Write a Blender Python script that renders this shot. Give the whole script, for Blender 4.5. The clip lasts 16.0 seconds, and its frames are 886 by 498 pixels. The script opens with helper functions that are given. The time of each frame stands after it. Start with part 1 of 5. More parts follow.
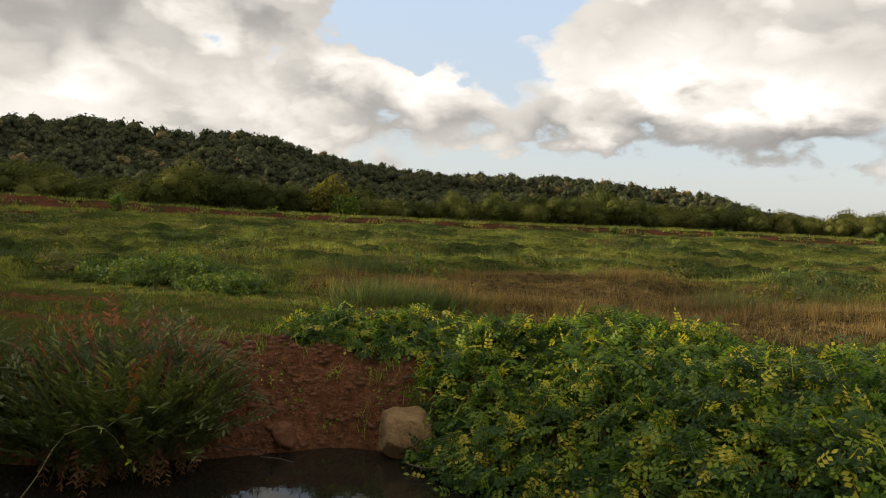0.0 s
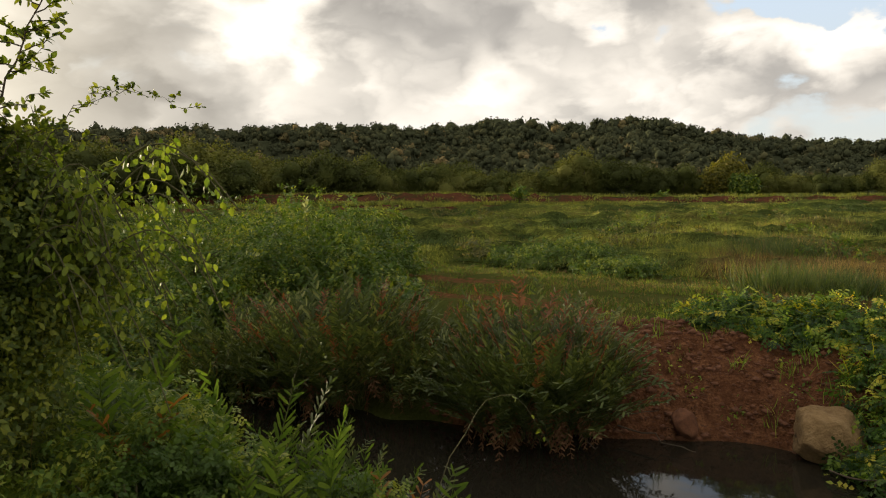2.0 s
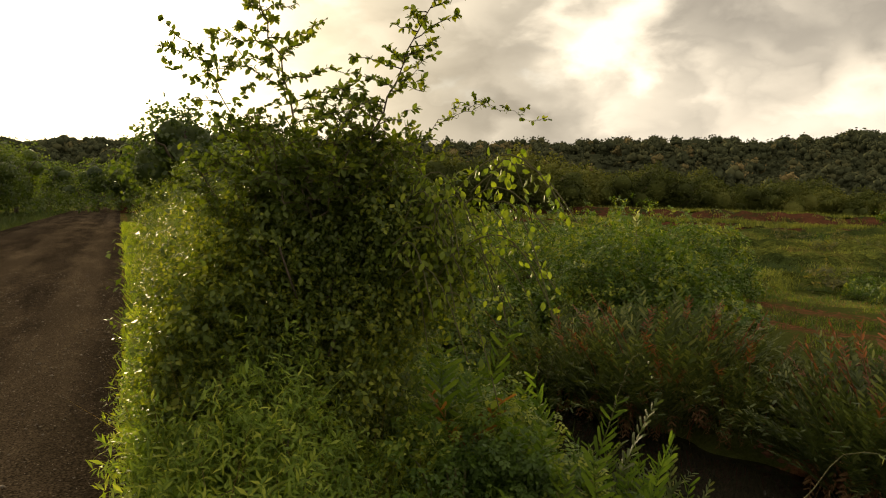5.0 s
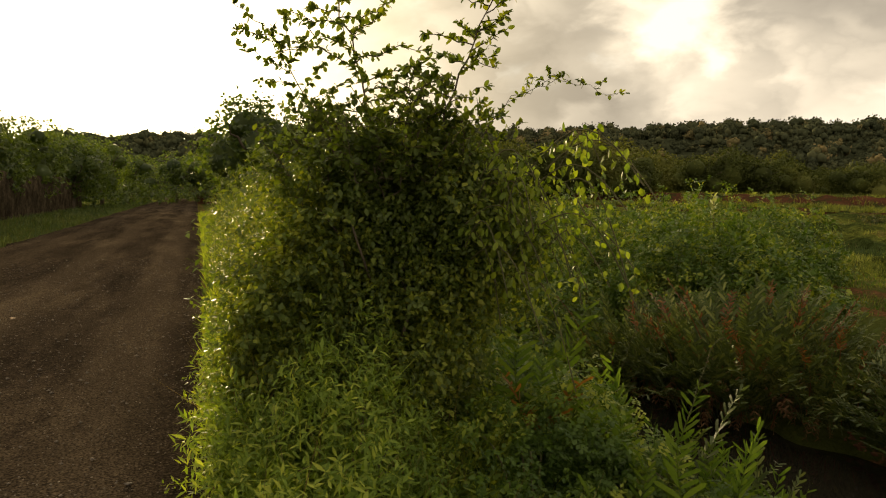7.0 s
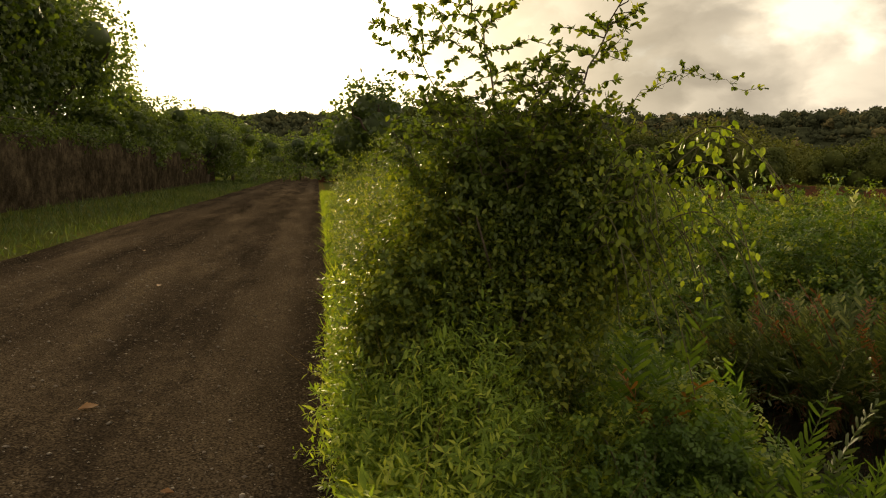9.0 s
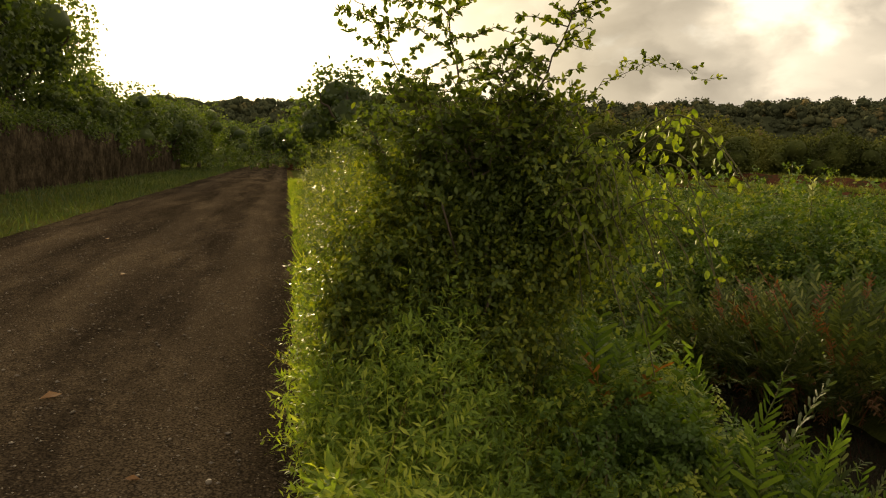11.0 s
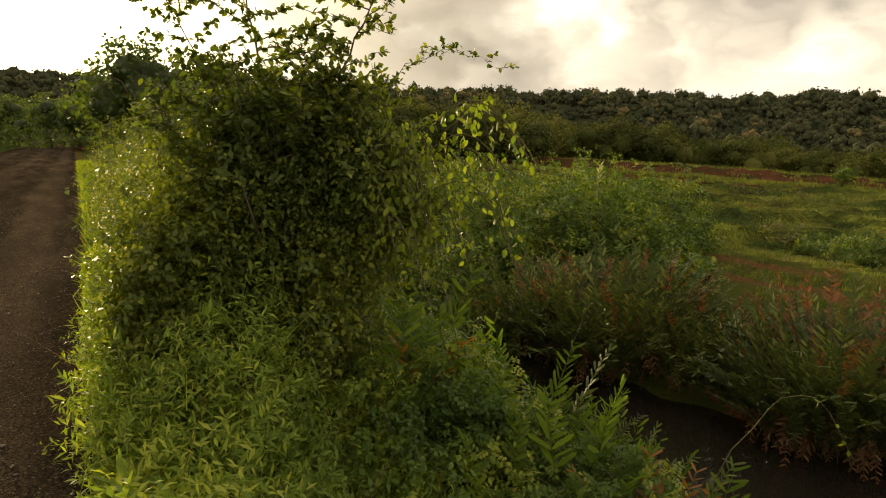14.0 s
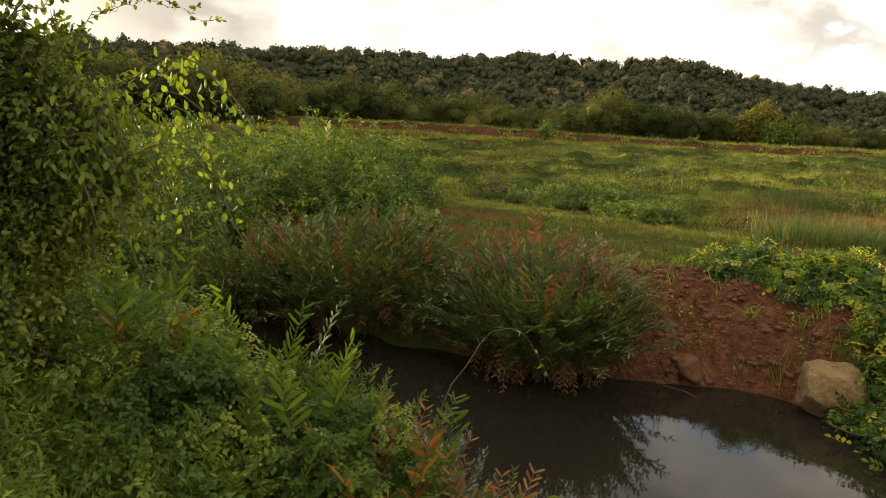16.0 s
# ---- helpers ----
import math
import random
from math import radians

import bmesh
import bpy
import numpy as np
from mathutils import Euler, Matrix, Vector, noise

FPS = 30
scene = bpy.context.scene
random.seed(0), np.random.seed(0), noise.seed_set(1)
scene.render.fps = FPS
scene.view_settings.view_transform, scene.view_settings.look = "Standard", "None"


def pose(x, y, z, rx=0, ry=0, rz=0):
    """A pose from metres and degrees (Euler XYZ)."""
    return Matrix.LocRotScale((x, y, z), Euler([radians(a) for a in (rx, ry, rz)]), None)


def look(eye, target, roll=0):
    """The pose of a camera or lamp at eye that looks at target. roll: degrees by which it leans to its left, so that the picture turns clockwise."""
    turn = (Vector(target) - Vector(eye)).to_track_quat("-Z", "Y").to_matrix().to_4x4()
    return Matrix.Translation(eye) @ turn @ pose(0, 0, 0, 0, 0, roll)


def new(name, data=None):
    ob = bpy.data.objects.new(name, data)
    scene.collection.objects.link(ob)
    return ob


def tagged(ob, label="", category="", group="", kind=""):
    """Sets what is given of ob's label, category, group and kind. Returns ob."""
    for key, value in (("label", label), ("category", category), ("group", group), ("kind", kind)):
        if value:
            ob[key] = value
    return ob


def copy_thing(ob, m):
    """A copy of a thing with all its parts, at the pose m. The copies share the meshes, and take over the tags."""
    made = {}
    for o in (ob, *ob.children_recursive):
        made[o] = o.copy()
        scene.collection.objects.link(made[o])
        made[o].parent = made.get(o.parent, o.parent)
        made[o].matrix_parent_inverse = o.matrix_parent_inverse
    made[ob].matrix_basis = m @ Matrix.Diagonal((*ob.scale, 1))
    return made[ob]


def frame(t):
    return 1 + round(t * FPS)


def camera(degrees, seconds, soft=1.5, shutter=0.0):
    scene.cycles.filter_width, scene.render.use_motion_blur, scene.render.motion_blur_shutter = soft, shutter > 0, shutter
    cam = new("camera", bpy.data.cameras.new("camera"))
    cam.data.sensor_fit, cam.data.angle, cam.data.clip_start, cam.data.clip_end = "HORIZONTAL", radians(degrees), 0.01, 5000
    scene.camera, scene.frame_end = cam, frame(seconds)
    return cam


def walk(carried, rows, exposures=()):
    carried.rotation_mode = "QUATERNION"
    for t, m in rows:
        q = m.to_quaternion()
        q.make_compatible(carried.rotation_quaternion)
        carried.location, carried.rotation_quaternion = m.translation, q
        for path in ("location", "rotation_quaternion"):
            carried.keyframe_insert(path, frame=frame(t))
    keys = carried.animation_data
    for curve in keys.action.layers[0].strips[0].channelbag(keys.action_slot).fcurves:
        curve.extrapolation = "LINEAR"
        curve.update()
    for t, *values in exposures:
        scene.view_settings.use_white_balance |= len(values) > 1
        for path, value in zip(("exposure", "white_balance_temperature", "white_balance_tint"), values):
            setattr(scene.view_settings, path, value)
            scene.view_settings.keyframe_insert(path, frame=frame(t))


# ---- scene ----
cam = camera(64.1, 16.0, soft=1.1)
PATH = [
    (0, (0.0, 0.0, 1.591), (-0.297, 1.975, 1.491), 2.5),
    (0.5, (-0.003, 0.019, 1.576), (-0.451, 1.965, 1.47), 1.2),
    (1, (-0.008, 0.033, 1.576), (-0.656, 1.923, 1.489), 0.8),
    (1.5, (-0.029, 0.023, 1.572), (-1.016, 1.76, 1.473), 0.2),
    (2, (-0.047, 0.034, 1.566), (-1.316, 1.571, 1.409), -0.9),
    (2.5, (-0.049, 0.05, 1.563), (-1.55, 1.363, 1.407), -0.9),
    (3, (-0.059, 0.055, 1.568), (-1.643, 1.265, 1.401), -0.5),
    (3.5, (-0.057, 0.044, 1.565), (-1.716, 1.152, 1.424), 0.5),
    (4, (-0.07, 0.03, 1.565), (-1.8, 1.025, 1.432), 0.1),
    (4.5, (-0.089, 0.019, 1.566), (-1.875, 0.91, 1.442), 0.8),
    (7, (-0.186, 0.009, 1.504), (-2.069, 0.664, 1.344), 0.7),
    (7.5, (-0.184, -0.009, 1.509), (-2.112, 0.492, 1.338), 1.0),
    (8, (-0.179, -0.048, 1.529), (-2.135, 0.315, 1.323), 2.0),
    (10.5, (-0.062, -0.074, 1.556), (-2.015, 0.292, 1.328), 2.9),
    (11, (-0.089, -0.054, 1.546), (-2.025, 0.383, 1.302), 2.5),
    (11.5, (-0.089, -0.043, 1.545), (-2.012, 0.451, 1.3), 2.1),
    (12, (-0.07, -0.029, 1.549), (-1.963, 0.57, 1.308), 1.5),
    (12.5, (-0.079, -0.019, 1.549), (-1.943, 0.66, 1.299), 1.9),
    (13, (-0.075, -0.013, 1.553), (-1.909, 0.743, 1.3), 2.7),
    (13.5, (-0.076, -0.008, 1.549), (-1.882, 0.815, 1.304), 2.4),
    (14, (-0.074, -0.003, 1.55), (-1.83, 0.918, 1.283), 3.0),
    (14.5, (-0.057, 0.019, 1.55), (-1.718, 1.098, 1.27), 2.8),
    (15, (-0.046, 0.037, 1.545), (-1.589, 1.267, 1.222), 2.2),
    (15.5, (-0.049, 0.057, 1.545), (-1.494, 1.394, 1.19), 2.0),
    (16, (-0.022, 0.066, 1.553), (-1.318, 1.551, 1.208), 2.4),
]
# the clip's camera darkens its picture towards the sun and brightens it again
EXPOSURES = [(0, 0.12, 6500, 10), (1.5, 0.2, 6550, 10), (3, 0.32, 7150, 9), (4.5, 0.24, 7600, 9), (7, 0.22, 8000, 9), (8, 0.2, 8100, 9), (10.5, 0.22, 8100, 9),
             (12, 0.3, 8000, 9), (14, 0.4, 7900, 9), (15, 0.68, 7400, 9), (16, 0.88, 7000, 10)]
walk(cam, [(t, look(eye, target, roll)) for t, eye, target, roll in PATH], EXPOSURES)

# ---- light ----
SUN_AZ, SUN_EL = 95.0, 7.5          # degrees to the left of +y, and up
TO_SUN = Vector((-math.sin(radians(SUN_AZ)) * math.cos(radians(SUN_EL)), math.cos(radians(SUN_AZ)) * math.cos(radians(SUN_EL)), math.sin(radians(SUN_EL))))


class Tree:
    """Short hand for building a node tree."""

    def __init__(self, tree):
        self.t = tree
        self.t.nodes.clear()

    def add(self, kind):
        return self.t.nodes.new(kind)

    def put(self, socket, value):
        if isinstance(value, bpy.types.NodeSocket):
            self.t.links.new(value, socket)
        elif value is not None:
            socket.default_value = value

    def math(self, op, a, b=None, c=None, clamp=False):
        n = self.add("ShaderNodeMath")
        n.operation, n.use_clamp = op, clamp
        for s, v in zip(n.inputs, (a, b, c)):
            self.put(s, v)
        return n.outputs[0]

    def vmath(self, op, a, b=None, scale=None):
        n = self.add("ShaderNodeVectorMath")
        n.operation = op
        self.put(n.inputs[0], a), self.put(n.inputs[1], b), self.put(n.inputs[3], scale)
        return n.outputs[1] if op in ("DOT_PRODUCT", "LENGTH") else n.outputs[0]

    def noise(self, vec, scale, detail=4.0, rough=0.55, distort=0.0):
        n = self.add("ShaderNodeTexNoise")
        self.put(n.inputs["Vector"], vec)
        n.inputs["Scale"].default_value, n.inputs["Detail"].default_value = scale, detail
        n.inputs["Roughness"].default_value, n.inputs["Distortion"].default_value = rough, distort
        return n.outputs["Fac"]

    def cells(self, vec, scale, feature="F1", output="Distance"):
        n = self.add("ShaderNodeTexVoronoi")
        n.feature = feature
        self.put(n.inputs["Vector"], vec)
        n.inputs["Scale"].default_value = scale
        return n.outputs[output]

    def ramp(self, fac, stops):
        n = self.add("ShaderNodeValToRGB")
        self.put(n.inputs[0], fac)
        e = n.color_ramp.elements
        while len(e) < len(stops):
            e.new(0.5)
        for el, (p, col) in zip(e, stops):
            el.position, el.color = p, (*col, 1) if len(col) == 3 else col
        return n.outputs[0]

    def mix(self, fac, a, b, blend="MIX"):
        n = self.add("ShaderNodeMix")
        n.data_type, n.blend_type = "RGBA", blend
        self.put(n.inputs[0], fac)
        for s, v in ((n.inputs[6], a), (n.inputs[7], b)):
            self.put(s, (*v, 1) if isinstance(v, tuple) and len(v) == 3 else v)
        return n.outputs[2]

    def span(self, v, lo, hi, a=0.0, b=1.0, smooth=True):
        n = self.add("ShaderNodeMapRange")
        n.interpolation_type = "SMOOTHSTEP" if smooth else "LINEAR"
        for s, x in zip(n.inputs, (v, lo, hi, a, b)):
            self.put(s, x)
        return n.outputs[0]

    def where(self, which="Position"):
        return self.add("ShaderNodeNewGeometry").outputs[which]

    def bump(self, height, strength=0.4, distance=0.02):
        n = self.add("ShaderNodeBump")
        self.put(n.inputs["Height"], height)
        n.inputs["Strength"].default_value, n.inputs["Distance"].default_value = strength, distance
        return n.outputs[0]

    def out(self, shader, kind="ShaderNodeOutputMaterial"):
        self.t.links.new(shader, self.add(kind).inputs[0])


def make_sky():
    world = bpy.data.worlds.new("evening_sky")
    world.use_nodes = True
    scene.world = world
    k = Tree(world.node_tree)
    tc = k.add("ShaderNodeTexCoord").outputs["Generated"]
    sep = k.add("ShaderNodeSeparateXYZ")
    k.put(sep.inputs[0], tc)
    x, y, z = sep.outputs
    az = k.math("DEGREES", k.math("ARCTAN2", k.math("MULTIPLY", x, -1.0), y))
    el = k.math("DEGREES", k.math("ARCSINE", z))
    puff = k.vmath("MULTIPLY", tc, (4.2, 4.2, 7.5))
    big = k.noise(puff, 1.0, 8.0, 0.5, 0.15)
    fine = k.noise(puff, 2.4, 8.0, 0.5, 0.2)
    bent = k.add("ShaderNodeCombineXYZ")
    for s in bent.inputs:
        k.put(s, k.math("MULTIPLY", k.math("SUBTRACT", fine, 0.5), 1.15))
    heap = k.math("SUBTRACT", 1.0, k.cells(k.vmath("ADD", puff, bent.outputs[0]), 2.4))
    warp_a = k.math("ADD", az, k.math("MULTIPLY", k.math("SUBTRACT", big, 0.5), 30.0))
    warp_e = k.math("ADD", el, k.math("MULTIPLY", k.math("SUBTRACT", fine, 0.5), 11.0))

    def blob(a, e, ra, re):
        da = k.math("DIVIDE", k.math("SUBTRACT", warp_a, a), ra)
        de = k.math("DIVIDE", k.math("SUBTRACT", warp_e, e), re)
        return k.math("EXPONENT", k.math("MULTIPLY", k.math("ADD", k.math("MULTIPLY", da, da), k.math("MULTIPLY", de, de)), -1.0))

    def total(blobs):
        s = 0.0
        for w, *b in blobs:
            s = k.math("MULTIPLY_ADD", blob(*b), w, s)
        return s

    holes = total([(1.5, 11.0, 16.5, 9.5, 4.2), (0.6, 3.5, 11.5, 2.5, 3.0), (0.45, 19.5, 11.0, 2.2, 3.0), (1.1, -14.0, 2.0, 15.0, 3.3), (0.5, 6.0, 4.5, 9.0, 2.5), (0.7, -24, 8.0, 5, 2.0)])
    body = total([(0.8, 14.0, 9.3, 6.0, 2.6), (0.75, -12.0, 11.2, 14.0, 4.4), (0.6, 34.0, 11.0, 14.0, 8.0), (0.9, 28.0, 13.0, 7.0, 5.0), (0.35, 1.0, 6.5, 5.0, 1.6)])
    cover = k.math("SUBTRACT", k.math("ADD", k.math("ADD", k.math("MULTIPLY", big, 0.9), k.math("MULTIPLY", heap, 0.22)), body), holes)
    mask = k.span(cover, 0.22, 0.5)
    shade = total([(0.25, 60.0, 9.0, 6.0, 5.0), (0.42, -13.0, 5.2, 12.0, 2.0), (0.45, 70.0, 10.0, 11.0, 7.0), (0.42, 41.0, 15.0, 9.0, 4.5), (0.16, 27.0, 12.0, 7.0, 5.0),
                   (0.15, 14.0, 6.8, 7.0, 1.8), (0.2, 60.0, 6.0, 5.0, 1.6)])
    shine = total([(0.08, -10.0, 9.6, 9.0, 1.8), (0.6, 51.0, 13.5, 3.2, 4.0), (0.25, 34.0, 8.5, 5.0, 3.0), (0.35, -6.0, 11.0, 14.0, 2.2), (0.3, 14.0, 10.5, 5.0, 1.6), (0.3, 24.0, 8.0, 2.5, 2.5), (0.2, -6.0, 18.0, 14.0, 2.5)])
    lit = k.math("ADD", k.math("MULTIPLY", k.math("SUBTRACT", fine, 0.5), 0.85), k.math("MULTIPLY", k.math("SUBTRACT", heap, 0.5), 0.3))
    tone = k.math("ADD", k.math("SUBTRACT", lit, shade), k.math("ADD", shine, 0.62))
    cloud = k.ramp(tone, [(0.0, (0.24, 0.23, 0.225)), (0.35, (0.43, 0.41, 0.385)), (0.7, (0.80, 0.75, 0.68)), (1.0, (1.05, 1.0, 0.94))])
    sky = k.add("ShaderNodeTexSky")
    sky.sky_type, sky.sun_disc = "NISHITA", False
    sky.sun_elevation, sky.sun_rotation = radians(SUN_EL), radians(-SUN_AZ)
    sky.dust_density = 1.5
    air = k.mix(1.0, k.vmath("SCALE", sky.outputs[0], scale=0.05), k.ramp(k.math("DIVIDE", el, 30.0), [(0.0, (0.53, 0.55, 0.555)), (0.25, (0.48, 0.535, 0.6)), (0.6, (0.46, 0.56, 0.71))]), "ADD")
    seen = k.mix(mask, air, cloud)
    # the veiled sun: the thin cloud round it is far brighter than the rest
    c = k.vmath("DOT_PRODUCT", tc, tuple(TO_SUN))
    off = k.math("DEGREES", k.math("ARCCOSINE", k.math("MINIMUM", c, 1.0)))
    glow = k.math("ADD", k.math("MULTIPLY", k.math("EXPONENT", k.math("MULTIPLY", off, -0.12)), 5.0), k.math("MULTIPLY", k.math("EXPONENT", k.math("MULTIPLY", off, -0.045)), 0.32))
    seen = k.mix(1.0, seen, k.vmath("SCALE", k.mix(1.0, (0, 0, 0), (1.0, 0.88, 0.62), "ADD"), scale=glow), "ADD")
    low = k.span(el, -4.0, -0.5)
    seen = k.mix(low, (0.06, 0.07, 0.03), seen)
    bg = k.add("ShaderNodeBackground")
    k.put(bg.inputs[0], seen)
    bg.inputs[1].default_value = 1.0
    k.out(bg.outputs[0], "ShaderNodeOutputWorld")


make_sky()
sun = bpy.data.lights.new("sun", "SUN")
sun.energy, sun.angle, sun.color = 5.0, radians(1.5), (1.0, 0.83, 0.56)
sun_ob = new("sun", sun)
sun_ob.matrix_world = look(TO_SUN * 50, (0, 0, 0))

# ---- materials ----


def principled(k, color, rough=0.8, spec=0.3, normal=None):
    p = k.add("ShaderNodeBsdfPrincipled")
    k.put(p.inputs["Base Color"], (*color, 1) if isinstance(color, tuple) else color)
    k.put(p.inputs["Roughness"], rough), k.put(p.inputs["Specular IOR Level"], spec), k.put(p.inputs["Normal"], normal)
    return p.outputs[0]


def material(name):
    m = bpy.data.materials.new(name)
    m.use_nodes = True
    return m, Tree(m.node_tree)


def leafy(name, stops, through_light=0.4, rough=0.5, spec=0.4, patch=0.35, patch_scale=0.9, tint=1.7, gain=1.5, warm=1.07):
    """Leaf material: each leaf its own shade, drifting over the plant, with light shining through."""
    m, k = material(name)
    rnd = k.where("Random Per Island")
    drift = k.noise(k.where(), patch_scale, 2.0)
    fac = k.math("ADD", k.math("MULTIPLY", rnd, 1.0 - patch), k.math("MULTIPLY", k.span(drift, 0.3, 0.7), patch))
    col = k.ramp(k.span(fac, 0.15, 0.85, smooth=False), [(a, tuple(min(0.8, c * gain * w) for c, w in zip(col, (warm, 0.96, 0.85)))) for a, col in stops])
    vein = k.noise(k.where(), 90.0, 2.0)
    col = k.mix(0.25, col, k.vmath("SCALE", col, scale=k.math("MULTIPLY", vein, 2.0)))
    t = k.add("ShaderNodeBsdfTranslucent")
    k.put(t.inputs[0], k.vmath("MULTIPLY", col, (tint, tint, tint * 0.35)))
    mx = k.add("ShaderNodeMixShader")
    mx.inputs[0].default_value = through_light
    k.t.links.new(principled(k, col, rough, spec), mx.inputs[1]), k.t.links.new(t.outputs[0], mx.inputs[2])
    k.out(mx.outputs[0])
    return m


M_VINE = leafy("vine_leaves", [(0.0, (0.012, 0.032, 0.012)), (0.5, (0.03, 0.072, 0.018)), (0.8, (0.08, 0.145, 0.024)), (0.95, (0.13, 0.18, 0.028)), (1.0, (0.2, 0.22, 0.032))], 0.45, 0.5, 0.2, gain=1.85, patch=0.2, patch_scale=2.6, warm=1.2)
M_SHRUB = leafy("shrub_leaves", [(0.0, (0.03, 0.05, 0.012)), (0.6, (0.055, 0.085, 0.018)), (1.0, (0.13, 0.16, 0.025))], 0.36, 0.5, 0.25, gain=1.5)
# strong patch drift: dark leaf colour stands in for shade inside the heaps
M_CREEPER = leafy("creeper_leaves", [(0.0, (0.03, 0.062, 0.014)), (0.6, (0.06, 0.11, 0.02)), (1.0, (0.17, 0.215, 0.035))], 0.3, 0.5, 0.2, gain=1.28, patch=0.5, patch_scale=2.2)
M_LIGHTLEAF = leafy("young_vine_leaves", [(0.0, (0.06, 0.105, 0.02)), (1.0, (0.15, 0.2, 0.035))], 0.45, 0.5, 0.2, gain=1.3)
M_FERN = leafy("fern_fronds", [(0.0, (0.022, 0.034, 0.014)), (0.6, (0.042, 0.062, 0.022)), (1.0, (0.11, 0.13, 0.05))], 0.28, 0.5, 0.16, gain=1.65)
M_FERNLIGHT = leafy("light_fern_fronds", [(0.0, (0.04, 0.085, 0.02)), (1.0, (0.10, 0.16, 0.035))], 0.5, 0.9, 0.0, gain=1.1)
M_FERNRED = leafy("young_red_fronds", [(0.0, (0.07, 0.045, 0.02)), (0.6, (0.13, 0.055, 0.028)), (1.0, (0.22, 0.075, 0.03))], 0.4, 0.5, gain=1.15, warm=1.1)
M_FERNRUST = leafy("rust_fronds", [(0.0, (0.10, 0.05, 0.018)), (1.0, (0.26, 0.12, 0.03))], 0.35, 0.5, gain=1.2)
M_FERNDEAD = leafy("dead_fronds", [(0.0, (0.05, 0.03, 0.018)), (0.6, (0.11, 0.065, 0.036)), (1.0, (0.2, 0.14, 0.09))], 0.2, 0.8, 0.1)
M_VERGE = leafy("verge_grass", [(0.0, (0.05, 0.085, 0.022)), (0.6, (0.09, 0.14, 0.03)), (1.0, (0.17, 0.21, 0.045))], 0.42, 0.6, 0.1, gain=1.75)
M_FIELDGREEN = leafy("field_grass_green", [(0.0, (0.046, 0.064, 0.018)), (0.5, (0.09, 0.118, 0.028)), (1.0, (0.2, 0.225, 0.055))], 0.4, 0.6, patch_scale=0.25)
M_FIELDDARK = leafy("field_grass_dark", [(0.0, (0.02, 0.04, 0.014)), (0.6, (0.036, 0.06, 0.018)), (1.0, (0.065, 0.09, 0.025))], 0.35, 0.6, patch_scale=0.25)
M_FIELDBROWN = leafy("field_grass_brown", [(0.0, (0.036, 0.027, 0.014)), (0.5, (0.082, 0.062, 0.03)), (1.0, (0.17, 0.132, 0.062))], 0.35, 0.7, patch_scale=0.3)
M_MANGROVE = leafy("mangrove_leaves", [(0.0, (0.034, 0.046, 0.016)), (0.5, (0.058, 0.076, 0.023)), (1.0, (0.105, 0.118, 0.036))], 0.15, 0.8, 0.05, patch_scale=0.1, patch=0.7, gain=1.22, warm=1.06)


def make_forest_material():
    """Crowns each of one tone, from dark green greyed for haze to gold for sunlit crowns."""
    m, k = material("forest_leaves")
    at = k.add("ShaderNodeAttribute")
    at.attribute_name = "tone"
    fac = k.math("MULTIPLY_ADD", k.math("SUBTRACT", k.where("Random Per Island"), 0.5), 0.45, at.outputs["Fac"])
    col = k.ramp(fac, [(0.0, (0.05, 0.058, 0.034)), (0.35, (0.066, 0.074, 0.04)), (0.65, (0.09, 0.092, 0.046)), (0.85, (0.14, 0.12, 0.055)), (1.0, (0.2, 0.155, 0.075))])
    k.out(principled(k, col, 1.0, 0.0))
    return m


M_FOREST = make_forest_material()
M_ROADTREE = leafy("roadside_tree_leaves", [(0.0, (0.02, 0.04, 0.012)), (1.0, (0.06, 0.09, 0.02))], 0.45, 0.5, patch_scale=0.2)
M_WEED = leafy("weed_leaves", [(0.0, (0.04, 0.05, 0.016)), (0.6, (0.075, 0.085, 0.025)), (1.0, (0.14, 0.13, 0.035))], 0.35, 0.6, gain=1.3)
M_PALELEAF = leafy("pale_leaves", [(0.0, (0.16, 0.2, 0.13)), (1.0, (0.24, 0.28, 0.19))], 0.3, 0.5, 0.3, gain=1.3)
M_YELLOW = leafy("yellow_flowers", [(0.0, (0.55, 0.32, 0.02)), (1.0, (0.75, 0.55, 0.05))], 0.3, 0.6)


def plain(name, stops, scale=3.0, rough=0.85, bump=0.4, dist=0.02, spec=0.25, second=30.0):
    m, k = material(name)
    p = k.where()
    a, b = k.noise(p, scale, 5.0), k.noise(p, second, 5.0, 0.65)
    col = k.ramp(k.math("ADD", k.math("MULTIPLY", a, 0.55), k.math("MULTIPLY", b, 0.45)), stops)
    k.out(principled(k, col, rough, spec, k.bump(b, bump, dist)))
    return m


M_BARK = plain("bark", [(0.3, (0.04, 0.03, 0.022)), (0.7, (0.13, 0.10, 0.07))], 6.0, 0.9)
M_TWIG = plain("green_twigs", [(0.3, (0.05, 0.05, 0.02)), (0.7, (0.12, 0.11, 0.05))], 6.0, 0.8)
M_ROCK = plain("boulder_stone", [(0.3, (0.045, 0.03, 0.016)), (0.4, (0.17, 0.105, 0.048)), (0.58, (0.29, 0.19, 0.088)), (0.75, (0.38, 0.27, 0.15))], 3.5, 0.95, 1.0, 0.05, second=22.0)
M_REDROCK = plain("laterite_stone", [(0.3, (0.055, 0.024, 0.014)), (0.7, (0.21, 0.092, 0.048))], 7.0, 0.9, 0.6)
